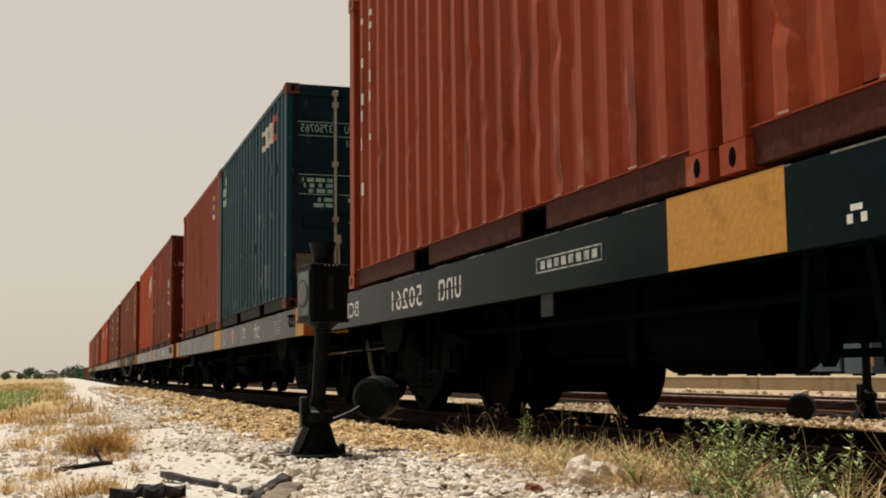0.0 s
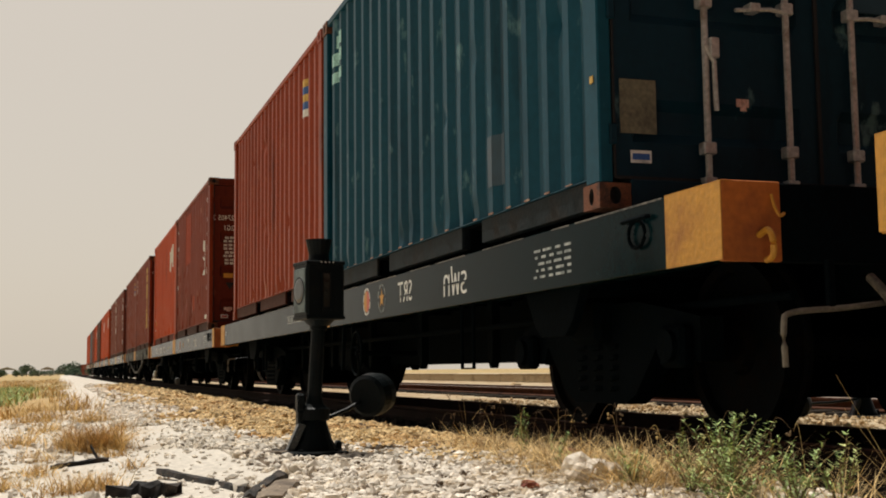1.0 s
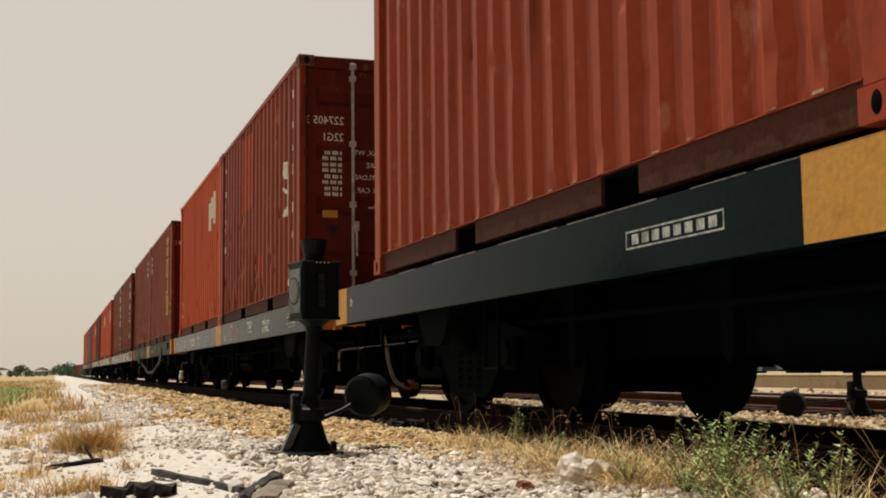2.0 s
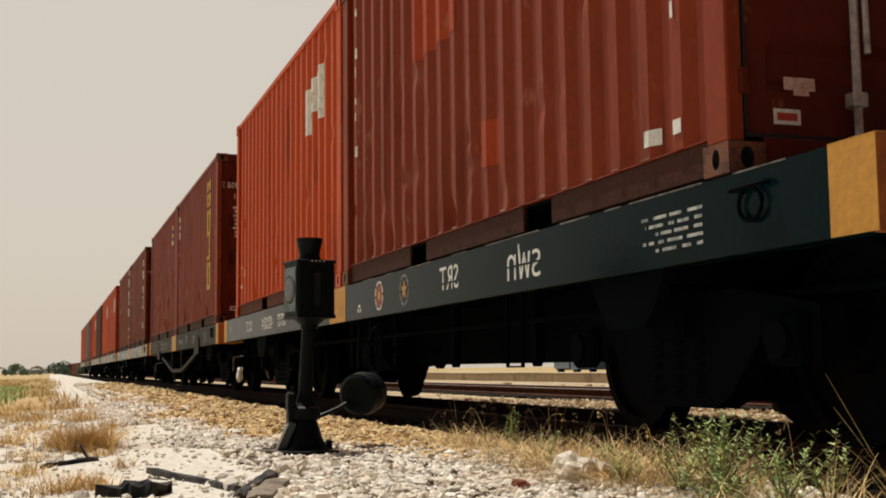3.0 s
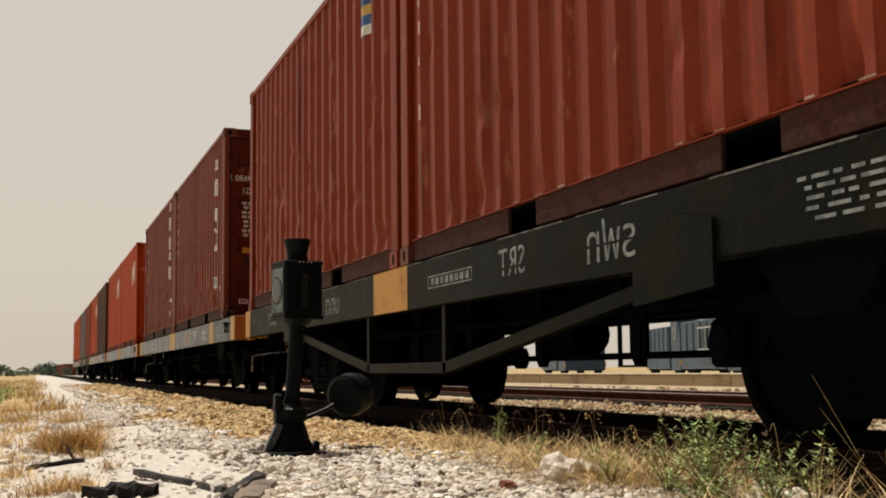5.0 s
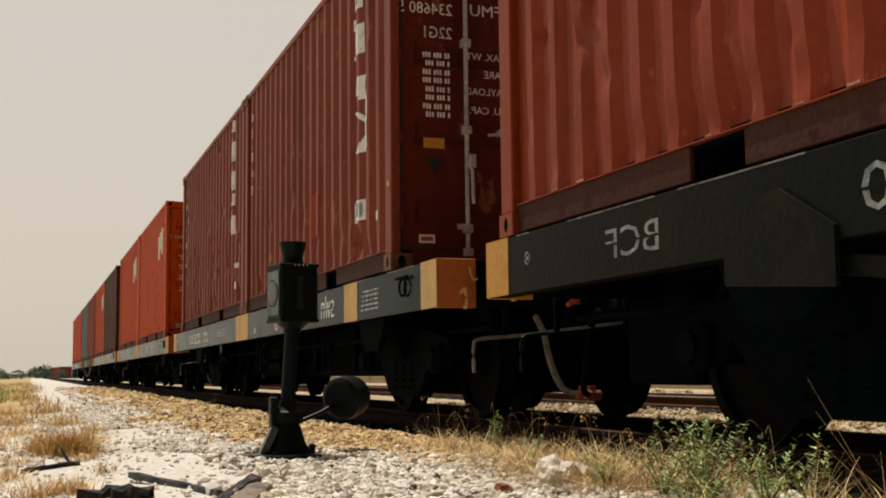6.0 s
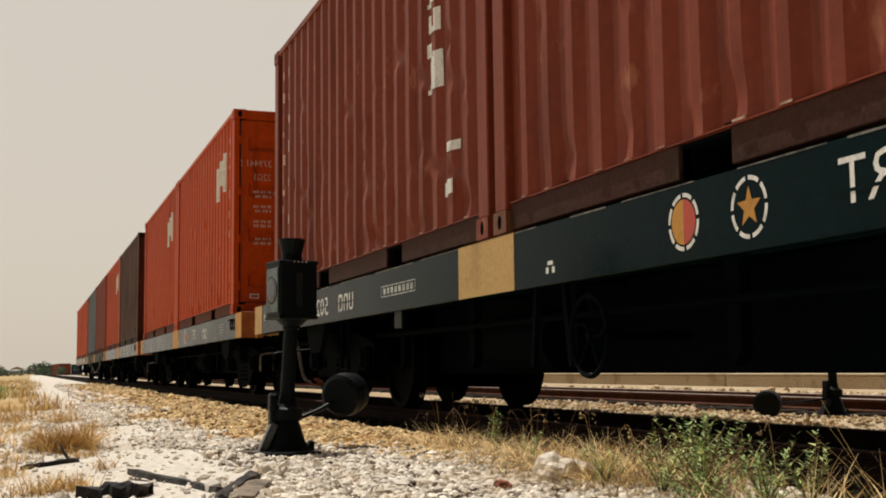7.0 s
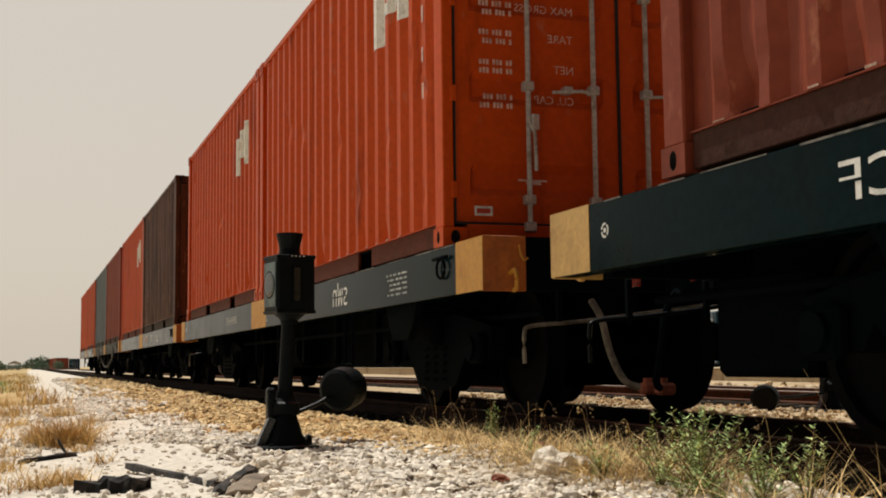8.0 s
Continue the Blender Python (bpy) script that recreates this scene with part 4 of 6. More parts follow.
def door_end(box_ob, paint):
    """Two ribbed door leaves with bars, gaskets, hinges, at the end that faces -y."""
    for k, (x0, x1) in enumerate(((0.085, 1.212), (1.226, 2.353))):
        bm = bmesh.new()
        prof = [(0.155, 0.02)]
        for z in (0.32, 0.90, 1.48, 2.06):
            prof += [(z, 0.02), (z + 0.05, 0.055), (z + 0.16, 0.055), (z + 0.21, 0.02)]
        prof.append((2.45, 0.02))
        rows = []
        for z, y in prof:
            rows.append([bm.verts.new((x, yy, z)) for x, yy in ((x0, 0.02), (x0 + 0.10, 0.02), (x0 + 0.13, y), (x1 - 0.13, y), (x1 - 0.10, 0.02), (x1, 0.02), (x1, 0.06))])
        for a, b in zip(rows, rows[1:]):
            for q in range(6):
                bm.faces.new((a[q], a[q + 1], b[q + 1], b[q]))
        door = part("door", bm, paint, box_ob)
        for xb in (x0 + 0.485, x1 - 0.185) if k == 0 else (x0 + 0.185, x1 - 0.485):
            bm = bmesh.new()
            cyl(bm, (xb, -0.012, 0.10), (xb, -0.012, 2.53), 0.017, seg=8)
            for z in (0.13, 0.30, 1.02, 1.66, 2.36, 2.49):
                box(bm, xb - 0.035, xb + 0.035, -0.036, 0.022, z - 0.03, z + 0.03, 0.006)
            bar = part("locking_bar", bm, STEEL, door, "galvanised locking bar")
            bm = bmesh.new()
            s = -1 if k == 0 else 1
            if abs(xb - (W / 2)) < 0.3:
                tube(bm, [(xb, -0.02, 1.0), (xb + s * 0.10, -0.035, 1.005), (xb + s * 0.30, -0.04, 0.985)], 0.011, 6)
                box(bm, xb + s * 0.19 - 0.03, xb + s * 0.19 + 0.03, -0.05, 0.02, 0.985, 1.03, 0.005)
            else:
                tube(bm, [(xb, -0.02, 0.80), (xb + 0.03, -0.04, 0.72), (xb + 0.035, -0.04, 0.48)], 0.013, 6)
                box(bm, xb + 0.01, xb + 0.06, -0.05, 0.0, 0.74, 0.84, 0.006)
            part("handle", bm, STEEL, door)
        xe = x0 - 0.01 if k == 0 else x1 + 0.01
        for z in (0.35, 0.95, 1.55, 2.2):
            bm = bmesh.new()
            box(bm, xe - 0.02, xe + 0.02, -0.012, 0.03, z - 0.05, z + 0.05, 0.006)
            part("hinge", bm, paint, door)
    bm = bmesh.new()
    box(bm, 1.209, 1.229, 0.008, 0.05, 0.15, 2.455)
    for x in (0.079, 2.351):
        box(bm, x, x + 0.010, 0.004, 0.05, 0.15, 2.455)
    box(bm, 0.079, 2.361, 0.006, 0.05, 0.140, 0.154)
    part("gasket", bm, BLACK_AND_SHADE, box_ob)


def beam_mesh():
    bm = bmesh.new()
    box(bm, 0.09, W - 0.09, 0, 0.045, 0.03, 0.1525)
    me = bpy.data.meshes.new("floor_beam")
    bm.to_mesh(me)
    bm.free()
    me.materials.append(UNDER)
    return me


BEAM = beam_mesh()


def container(paint, label, seed, doors=True, dents=1.0, castings="", end_shade=""):
    """A twenty-foot box, near front bottom corner at the origin, door end towards -y."""
    c = tagged(new("shipping_container"), label, "container", "containers on the train")
    p = PAINT[paint]
    for k in (0, 1):
        bm = bmesh.new()
        if k == 0:
            corrugated(bm, L - 0.24, 0.155, 2.535, lambda s, o, z: (0.052 - o, 0.12 + s, z), seed, dents=dents)
        else:
            corrugated(bm, L - 0.24, 0.155, 2.535, lambda s, o, z: (W - 0.052 + o, L - 0.12 - s, z), seed + 1, dents=0.3, rows=2)
        bmesh.ops.reverse_faces(bm, faces=bm.faces)
        part("side_wall", bm, p, c)
        sx = 0 if k == 0 else W
        d = 1 if k == 0 else -1
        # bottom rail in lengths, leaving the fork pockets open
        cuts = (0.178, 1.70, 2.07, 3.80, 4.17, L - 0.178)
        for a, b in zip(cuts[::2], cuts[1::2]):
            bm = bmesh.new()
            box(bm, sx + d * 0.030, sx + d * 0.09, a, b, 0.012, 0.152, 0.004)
            part("bottom_rail", bm, BOTTOM[paint], c, "dirty bottom rail, recess shade in its paint" if k == 0 else "")
        bm = bmesh.new()
        box(bm, sx + d * 0.020, sx + d * 0.09, 0.178, L - 0.178, 0.152, 0.158)
        part("sill_lip", bm, p, c)
        if k == 0:
            bm, rr = bmesh.new(), random.Random(seed)
            for s0, s1, o0, o1 in profile_pieces():
                if o0 == o1 > 0 and rr.random() < 0.75:
                    q = rr.uniform(0, 0.03)
                    box(bm, 0.013, 0.017, s0 + q - 0.01, s1 - rr.uniform(0, 0.02) + 0.01, 0.1585, 0.1585 + rr.uniform(0.004, 0.011))
            tagged(part("worn_edge", bm, WORN, c, "paint worn pale along the bottom edge"), kind="stuff")
        bm = bmesh.new()
        box(bm, sx + d * 0.004, sx + d * 0.07, 0.16, L - 0.16, 2.53, 2.588, 0.006)
        part("top_rail", bm, p, c)
        for fy, y0, y1 in ((1, 0, 0.16), (-1, L, L - 0.16)):
            bm = bmesh.new()
            box(bm, sx + d * 0.004, sx + d * 0.075, min(y0 + fy * 0.004, y1), max(y0 + fy * 0.004, y1), 0.118, H - 0.118, 0.008)
            part("corner_post", bm, p, c)
            for z in (0, H - 0.118):
                o = new("corner_casting", CAST[(castings or paint, d, fy)])
                o.parent = c
                o.location = (sx - d * 0.004, y0 - fy * 0.004, z)
    for a in (1.70, 3.80):
        bm = bmesh.new()
        box(bm, 0.05, W - 0.05, a - 0.004, a, 0.012, 0.15)
        box(bm, 0.05, W - 0.05, a + 0.37, a + 0.374, 0.012, 0.15)
        box(bm, 0.05, W - 0.05, a, a + 0.37, 0.135, 0.15)
        part("fork_pocket", bm, UNDER, c)
    bm = bmesh.new()
    box(bm, 0.06, W - 0.06, 0.05, L - 0.05, 0.1535, 0.18)
    part("floor", bm, UNDER, c)
    for k in range(18):
        y = 0.25 + k * 0.32
        if not any(a - 0.06 < y < a + 0.43 for a in (1.70, 3.80)):
            o = new("floor_beam", BEAM)
            o.parent, o.location = c, (0, y, 0)
    bm = bmesh.new()
    box(bm, 0.05, W - 0.05, 0.05, L - 0.05, 2.54, 2.575, 0.01)
    part("roof", bm, p, c)
    bm = bmesh.new()
    box(bm, 0.16, W - 0.16, 0.005, 0.10, H - 0.13, H - 0.005, 0.006)
    part("door_header" if doors else "end_header", bm, PAINT[end_shade or paint], c)
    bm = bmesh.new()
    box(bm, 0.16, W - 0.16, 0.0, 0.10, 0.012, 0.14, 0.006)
    part("door_sill" if doors else "end_sill", bm, PAINT[end_shade or paint], c)
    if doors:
        door_end(c, PAINT[end_shade or paint])
    else:
        bm = bmesh.new()
        corrugated(bm, W - 0.15, 0.14, 2.46, lambda s, o, z: (0.075 + s, 0.06 - o, z), seed + 3, dents=0.3, rows=2)
        part("end_wall", bm, p, c)
    bm = bmesh.new()
    corrugated(bm, W - 0.15, 0.02, 2.57, lambda s, o, z: (W - 0.075 - s, L - 0.06 + o, z), seed + 5, dents=0.3, rows=2)
    part("end_wall", bm, p, c)
    return c




def fine_rows(rng, rows, width, height):
    """Rows of small upright bars, like figures too small to read."""
    out, h = [], height / rows
    for i in range(rows):
        x, z = 0.0, height - (i + 1) * h
        for n in (rng.randint(1, 2), 3, 3):
            for _ in range(n):
                out.append((x, z, x + width * 0.062, z + h * rng.uniform(0.58, 0.68)))
                x += width * 0.088
            x += width * 0.07
    return out


def end_print(c, mat, rng, number, prefix="", style="block", rise=0.0):
    """Writing on the doors: number, size code, weight table."""
    y = 0.0185
    if number:
        lettering(number, 0.085, (0.48, y, 1.865 + rise), ON_END, mat, c, 0.41)
    if prefix:
        lettering(prefix, 0.085, (0.86, y, 1.88 + rise), ON_END, mat, c, 0.24)
    lettering("22G1", 0.085, (0.475, y, 1.69 + rise), ON_END, mat, c, 0.21)
    if style == "block":
        for k in range(4):
            bars(fine_rows(rng, 2, 0.25, 0.118), (0.455, y, 1.485 + rise - k * 0.126), ON_END, mat, c, "weight_print")
        rows = (("MAX. WT.", 1.55), ("TARE", 1.42), ("PAYLOAD", 1.29), ("CU. CAP.", 1.15))
    else:
        for z in (1.47, 1.285, 1.095, 0.875):
            bars(fine_rows(rng, 2, 0.27, 0.11), (0.475, y, z), ON_END, mat, c, "weight_print")
        rows = (("MAX GROSS", 1.505), ("TARE", 1.32), ("NET", 1.12), ("CU. CAP", 0.92))
    for w, z in rows:
        lettering(w, 0.052, (0.90, y, z + rise), ON_END, mat, c)


def profile_pieces():
    """The near side's corrugation as straight pieces (s0, s1, out0, out1)."""
    pitch, lead = 0.278, ((L - 0.24) % 0.278) / 2
    out, s = [], 0.12 + lead
    prev = 0.12
    while s + pitch <= L - 0.12 + 1e-6:
        out += [(prev, s + 0.034, 0, 0), (s + 0.034, s + 0.104, 0, 0.036), (s + 0.104, s + 0.174, 0.036, 0.036), (s + 0.174, s + 0.244, 0.036, 0)]
        prev = s + 0.244
        s += pitch
    return out


def painted(c, mat, shapes, name="marking"):
    """Painted outlines (rectangles y0, z0, y1, z1) that follow the corrugated skin."""
    bm = bmesh.new()
    for k, (y0, z0, y1, z1) in enumerate(shapes):
        for s0, s1, o0, o1 in profile_pieces():
            lo, hi = max(s0, y0), min(s1, y1)
            if hi - lo > 0.002:
                f = lambda s: 0.052 - (o0 + (o1 - o0) * (s - s0) / (s1 - s0)) - 0.004 - 0.0004 * k
                q = [bm.verts.new(p) for p in ((f(lo), lo, z0), (f(hi), hi, z0), (f(hi), hi, z1), (f(lo), lo, z1))]
                bm.faces.new(q[::-1])
    return part(name, bm, mat, c)


# ---------------------------------------------------------------- wagons
WHEEL_R = 0.42


def wheel_mesh(s):
    """A flanged wheel; s: which way its outer face looks along x."""
    bm = bmesh.new()
    prof = ((-0.03, 0.07), (-0.03, WHEEL_R + 0.025), (-0.008, WHEEL_R + 0.022), (0, WHEEL_R), (0.09, WHEEL_R - 0.008), (0.09, WHEEL_R - 0.06), (0.05, WHEEL_R - 0.07), (0.055, 0.13), (0.10, 0.11), (0.10, 0.066))
    n = 28
    rings = [[bm.verts.new((s * x, r * math.cos(2 * math.pi * k / n), r * math.sin(2 * math.pi * k / n))) for k in range(n)] for x, r in prof]
    for a, b in zip(rings, rings[1:]):
        for k in range(n):
            bm.faces.new((a[k], a[(k + 1) % n], b[(k + 1) % n], b[k]))
    bmesh.ops.recalc_face_normals(bm, faces=bm.faces)
    me = bpy.data.meshes.new("wheel")
    bm.to_mesh(me)
    bm.free()
    me.materials.append(WHEEL)
    return me


def axle_mesh():
    bm = bmesh.new()
    cyl(bm, (-0.78, 0, 0), (0.78, 0, 0), 0.066, seg=14)
    me = bpy.data.meshes.new("axle")
    bm.to_mesh(me)
    bm.free()
    me.materials.append(WHEEL)
    return me


WHEELS = {s: wheel_mesh(s) for s in (-1, 1)}
AXLE = axle_mesh()
SPINNING = []


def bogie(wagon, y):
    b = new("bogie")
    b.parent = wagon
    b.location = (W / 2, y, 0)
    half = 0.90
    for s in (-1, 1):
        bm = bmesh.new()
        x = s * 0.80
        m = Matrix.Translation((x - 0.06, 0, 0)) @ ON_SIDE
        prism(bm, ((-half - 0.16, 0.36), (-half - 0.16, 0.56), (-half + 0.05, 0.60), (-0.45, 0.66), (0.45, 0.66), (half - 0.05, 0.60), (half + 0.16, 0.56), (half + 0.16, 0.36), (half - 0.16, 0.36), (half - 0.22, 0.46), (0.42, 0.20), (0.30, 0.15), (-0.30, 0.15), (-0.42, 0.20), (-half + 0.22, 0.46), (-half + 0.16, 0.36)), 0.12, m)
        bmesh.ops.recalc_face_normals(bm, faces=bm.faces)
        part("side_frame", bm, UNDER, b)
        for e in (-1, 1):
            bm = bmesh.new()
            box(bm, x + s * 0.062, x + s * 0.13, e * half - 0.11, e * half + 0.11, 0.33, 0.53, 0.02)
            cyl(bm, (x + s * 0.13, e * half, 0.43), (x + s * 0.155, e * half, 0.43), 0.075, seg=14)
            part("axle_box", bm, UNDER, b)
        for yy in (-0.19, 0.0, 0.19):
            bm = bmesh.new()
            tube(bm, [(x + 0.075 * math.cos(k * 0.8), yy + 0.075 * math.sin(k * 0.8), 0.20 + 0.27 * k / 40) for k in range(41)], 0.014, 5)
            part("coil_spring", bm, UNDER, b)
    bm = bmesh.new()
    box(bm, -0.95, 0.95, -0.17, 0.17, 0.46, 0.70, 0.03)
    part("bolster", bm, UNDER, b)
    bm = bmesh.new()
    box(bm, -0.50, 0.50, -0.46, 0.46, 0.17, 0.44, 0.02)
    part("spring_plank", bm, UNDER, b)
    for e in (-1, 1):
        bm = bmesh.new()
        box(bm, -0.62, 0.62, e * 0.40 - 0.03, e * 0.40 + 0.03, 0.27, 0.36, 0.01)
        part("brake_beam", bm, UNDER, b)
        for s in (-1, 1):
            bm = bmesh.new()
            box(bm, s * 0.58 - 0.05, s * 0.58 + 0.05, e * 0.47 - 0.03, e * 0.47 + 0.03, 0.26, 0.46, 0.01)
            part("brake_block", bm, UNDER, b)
    for e in (-1, 1):
        w = new("wheelset")
        w.parent = wagon
        w.location = (W / 2, y + e * half, WHEEL_R)
        for s in (-1, 1):
            o = new("wheel", WHEELS[s])
            o.parent, o.location = w, (s * 0.5, 0, 0)
        new("axle", AXLE).parent = w
        SPINNING.append(w)
    return b


def star(r, n=5):
    return [((r if k % 2 == 0 else r * 0.42) * math.sin(math.pi * k / n), (r if k % 2 == 0 else r * 0.42) * math.cos(math.pi * k / n)) for k in range(2 * n)]


def disc(r, n=24, squash=1.0):
    return [(r * math.cos(2 * math.pi * k / n), r * squash * math.sin(2 * math.pi * k / n)) for k in range(n)]


def shape(poly, y, z, mat, parent, name, out=0.0):
    bm = bmesh.new()
    prism(bm, poly, 0.0005, Matrix.Translation((-0.0012 - out, y, z)) @ ON_SIDE)
    bmesh.ops.recalc_face_normals(bm, faces=bm.faces)
    return part(name, bm, mat, parent)


def half_ring(r0, r1, a0, a1, n=10, gap=0.0):
    """A ring stretch as one outline."""
    o = [(r1 * math.cos(a0 + (a1 - a0) * k / n), r1 * math.sin(a0 + (a1 - a0) * k / n)) for k in range(n + 1)]
    i = [(r0 * math.cos(a0 + (a1 - a0) * k / n), r0 * math.sin(a0 + (a1 - a0) * k / n)) for k in range(n, -1, -1)]
    return o + i


def emblem(wagon, y, z, kind):
    if kind == "disc":
        shape(half_ring(0.0, 0.088, -math.pi / 2, math.pi / 2), y, z, YELLOW, wagon, "emblem")
        shape(half_ring(0.0, 0.088, math.pi / 2, 1.5 * math.pi), y, z, RED, wagon, "emblem")
    elif kind == "spot":
        shape(half_ring(0.042, 0.088, 0.0, math.pi), y, z, BRICK, wagon, "emblem")
        shape(half_ring(0.042, 0.088, math.pi, 2 * math.pi), y, z, BRICK, wagon, "emblem")
        shape(disc(0.038), y, z, YELLOW, wagon, "emblem")
    else:
        shape(star(0.075), y, z, YELLOW, wagon, "star")
    for k in range(8):
        a = 2 * math.pi * k / 8
        shape(half_ring(0.096, 0.112, a, a + 0.62, 4), y, z, WHITE if kind != "faint" else FADED, wagon, "emblem_ring")


def wagon(length, label, paint=FRAME, truss=False, number="", handwheel=True, stripe=6.8, old_marks=False, yellow=YELLOW, extra_stripe=False, ends=(1.85, 2.5), seed=0, marks=(12.92, 11.05, 10.2, 8.15), front=(5.42, 4.95, 4.12, 2.95, 1.37), belly=0.30, band=0.84, corner=0.40, lead=0.42, number_w=0.72):
    """A container flat wagon: near side at x=0, front end at y=0, rail head at z=0."""
    rng = random.Random(seed)
    g = tagged(new("flat_wagon"), label, "railway wagon", "wagons of the train")
    z0, z1 = 0.735, 1.035
    ink = FADED if old_marks else WHITE
    for s, x in ((1, 0.0), (-1, W)):
        bm = bmesh.new()
        box(bm, x, x + s * 0.014, 0.0, length, z0, z1, 0.003)
        box(bm, x + s * 0.014, x + s * 0.11, 0.02, length - 0.02, z0, z0 + 0.016)
        box(bm, x + s * 0.014, x + s * 0.11, 0.02, length - 0.02, z1 - 0.016, z1)
        for k in range(int(length / 1.15)):
            y = 0.8 + k * 1.15
            if y < length - 0.4:
                box(bm, x + s * 0.014, x + s * 0.10, y, y + 0.012, z0 + 0.016, z1 - 0.016)
        part("side_sill", bm, paint, g)
    bm, y = bmesh.new(), 0.45
    while y < length - 0.5:
        run_on = rng.uniform(0.15, 0.9)
        box(bm, -0.0016, 0.004, y, min(y + run_on, length - 0.42), z1 - rng.uniform(0.003, 0.007), z1 + 0.0012)
        y += run_on + rng.uniform(0.05, 0.5)
    tagged(part("worn_edge", bm, CHIPPED, g, "paint chipped pale along the top edge"), kind="stuff")
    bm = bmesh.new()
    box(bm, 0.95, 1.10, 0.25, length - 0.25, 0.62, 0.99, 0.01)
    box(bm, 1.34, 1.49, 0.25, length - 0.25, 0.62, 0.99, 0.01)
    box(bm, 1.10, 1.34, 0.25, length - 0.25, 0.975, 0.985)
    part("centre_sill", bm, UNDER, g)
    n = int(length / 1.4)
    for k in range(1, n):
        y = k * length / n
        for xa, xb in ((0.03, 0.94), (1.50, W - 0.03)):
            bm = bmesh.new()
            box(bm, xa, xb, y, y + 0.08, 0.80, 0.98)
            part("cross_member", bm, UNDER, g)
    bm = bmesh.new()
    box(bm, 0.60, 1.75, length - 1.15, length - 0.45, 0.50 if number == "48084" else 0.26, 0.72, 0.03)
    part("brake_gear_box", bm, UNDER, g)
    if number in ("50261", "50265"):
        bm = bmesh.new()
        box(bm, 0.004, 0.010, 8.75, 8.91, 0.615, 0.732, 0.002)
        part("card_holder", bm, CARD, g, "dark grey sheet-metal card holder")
    # Unseen plate added over the open deck to keep light off the underside.
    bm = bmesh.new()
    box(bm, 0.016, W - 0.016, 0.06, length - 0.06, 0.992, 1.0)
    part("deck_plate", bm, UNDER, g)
    for e, y in ((1, 0.0), (-1, length)):
        for xa, xb in ((0.0, 0.26), (W - 0.26, W)):
            bm = bmesh.new()
            box(bm, xa + 0.002, xb, min(y - e * 0.012, y + e * 0.02), max(y - e * 0.012, y + e * 0.02), z0 - 0.004, z1 + 0.006, 0.004)
            part("headstock_plate", bm, AMBER if e > 0 else yellow, g, "orange-yellow painted headstock end")
        bm = bmesh.new()
        box(bm, 0.26, W - 0.26, min(y + e * 0.004, y + e * 0.10), max(y + e * 0.004, y + e * 0.10), z0, z1 + 0.004, 0.006)
        part("headstock", bm, UNDER, g)
        # yellow corner patch on the side
        for x, s in ((0.0, -1), (W, 1)):
            bm = bmesh.new()
            ya, yb = (y - 0.012, y + lead) if e > 0 else (y - corner, y + 0.012)
            box(bm, min(x, x + s * 0.003), max(x, x + s * 0.003), ya, yb, z0 + 0.001, z1 - 0.001)
            box(bm, min(x - s * 0.05, x + s * 0.003), max(x - s * 0.05, x + s * 0.003), ya, yb, z1, z1 + 0.004)
            part("yellow_corner", bm, yellow, g, "yellow painted corner")
        # rope hook
        bm = bmesh.new()
        ye = y - e * 0.012
        tube(bm, arc([(0.16, ye, 0.83), (0.16, ye - e * 0.06, 0.845), (0.165, ye - e * 0.085, 0.80), (0.17, ye - e * 0.07, 0.745), (0.175, ye - e * 0.02, 0.735)], 4), 0.013, 7)
        part("rope_hook", bm, yellow, g)
        bm = bmesh.new()
        tube(bm, arc([(0.22, ye, 0.99), (0.22, ye - e * 0.02, 0.94), (0.235, ye - e * 0.03, 0.905), (0.26, ye - e * 0.02, 0.915)], 3), 0.007, 6)
        part("label_clip", bm, yellow, g)
        # automatic coupler
        bm = bmesh.new()
        box(bm, 1.12, 1.32, min(ye, ye - e * 0.22), max(ye, ye - e * 0.22), 0.70, 0.90, 0.02)
        box(bm, 1.06, 1.38, min(ye - e * 0.22, ye - e * 0.40), max(ye - e * 0.22, ye - e * 0.40), 0.67, 0.93, 0.05)
        box(bm, 1.08, 1.18, min(ye - e * 0.40, ye - e * 0.46), max(ye - e * 0.40, ye - e * 0.46), 0.70, 0.90, 0.02)
        part("coupler", bm, UNDER, g)
        # uncoupling rod bent across the end
        bm = bmesh.new()
        tube(bm, arc([(0.22, ye - e * 0.05, 0.33), (0.22, ye - e * 0.05, 0.49), (0.26, ye - e * 0.05, 0.535), (0.50, ye - e * 0.055, 0.555), (0.90, ye - e * 0.07, 0.60), (1.34, ye - e * 0.10, 0.655)], 4), 0.012, 7)
        # Front rod has its highlight in the colour; the rear one stays iron.
        part("uncoupling_rod", bm, ROD_HIGHLIGHT if e > 0 else IRON, g, "bent uncoupling rod, front one painted with its highlight")
        for xa in (0.42, 0.86):
            bm = bmesh.new()
            box(bm, xa, xa + 0.03, min(ye - e * 0.03, ye - e * 0.06), max(ye - e * 0.03, ye - e * 0.06), 0.545, 0.74, 0.004)
            part("rod_bracket", bm, UNDER, g)
        # air hose with coupling head
        bm = bmesh.new()
        tube(bm, arc([(0.67, ye + e * 0.02, 0.68), (0.67, ye - e * 0.10, 0.57), (0.68, ye - e * 0.18, 0.38), (0.71, ye - e * 0.28, 0.23), (0.78, ye - e * 0.36, 0.19)], 6), 0.020, 8)
        part("air_hose", bm, HOSE if e > 0 else UNDER, g, "dusty rubber air hose")
        bm = bmesh.new()
        box(bm, 0.76, 0.86, ye - e * 0.37 - 0.04, ye - e * 0.37 + 0.04, 0.155, 0.22, 0.015)
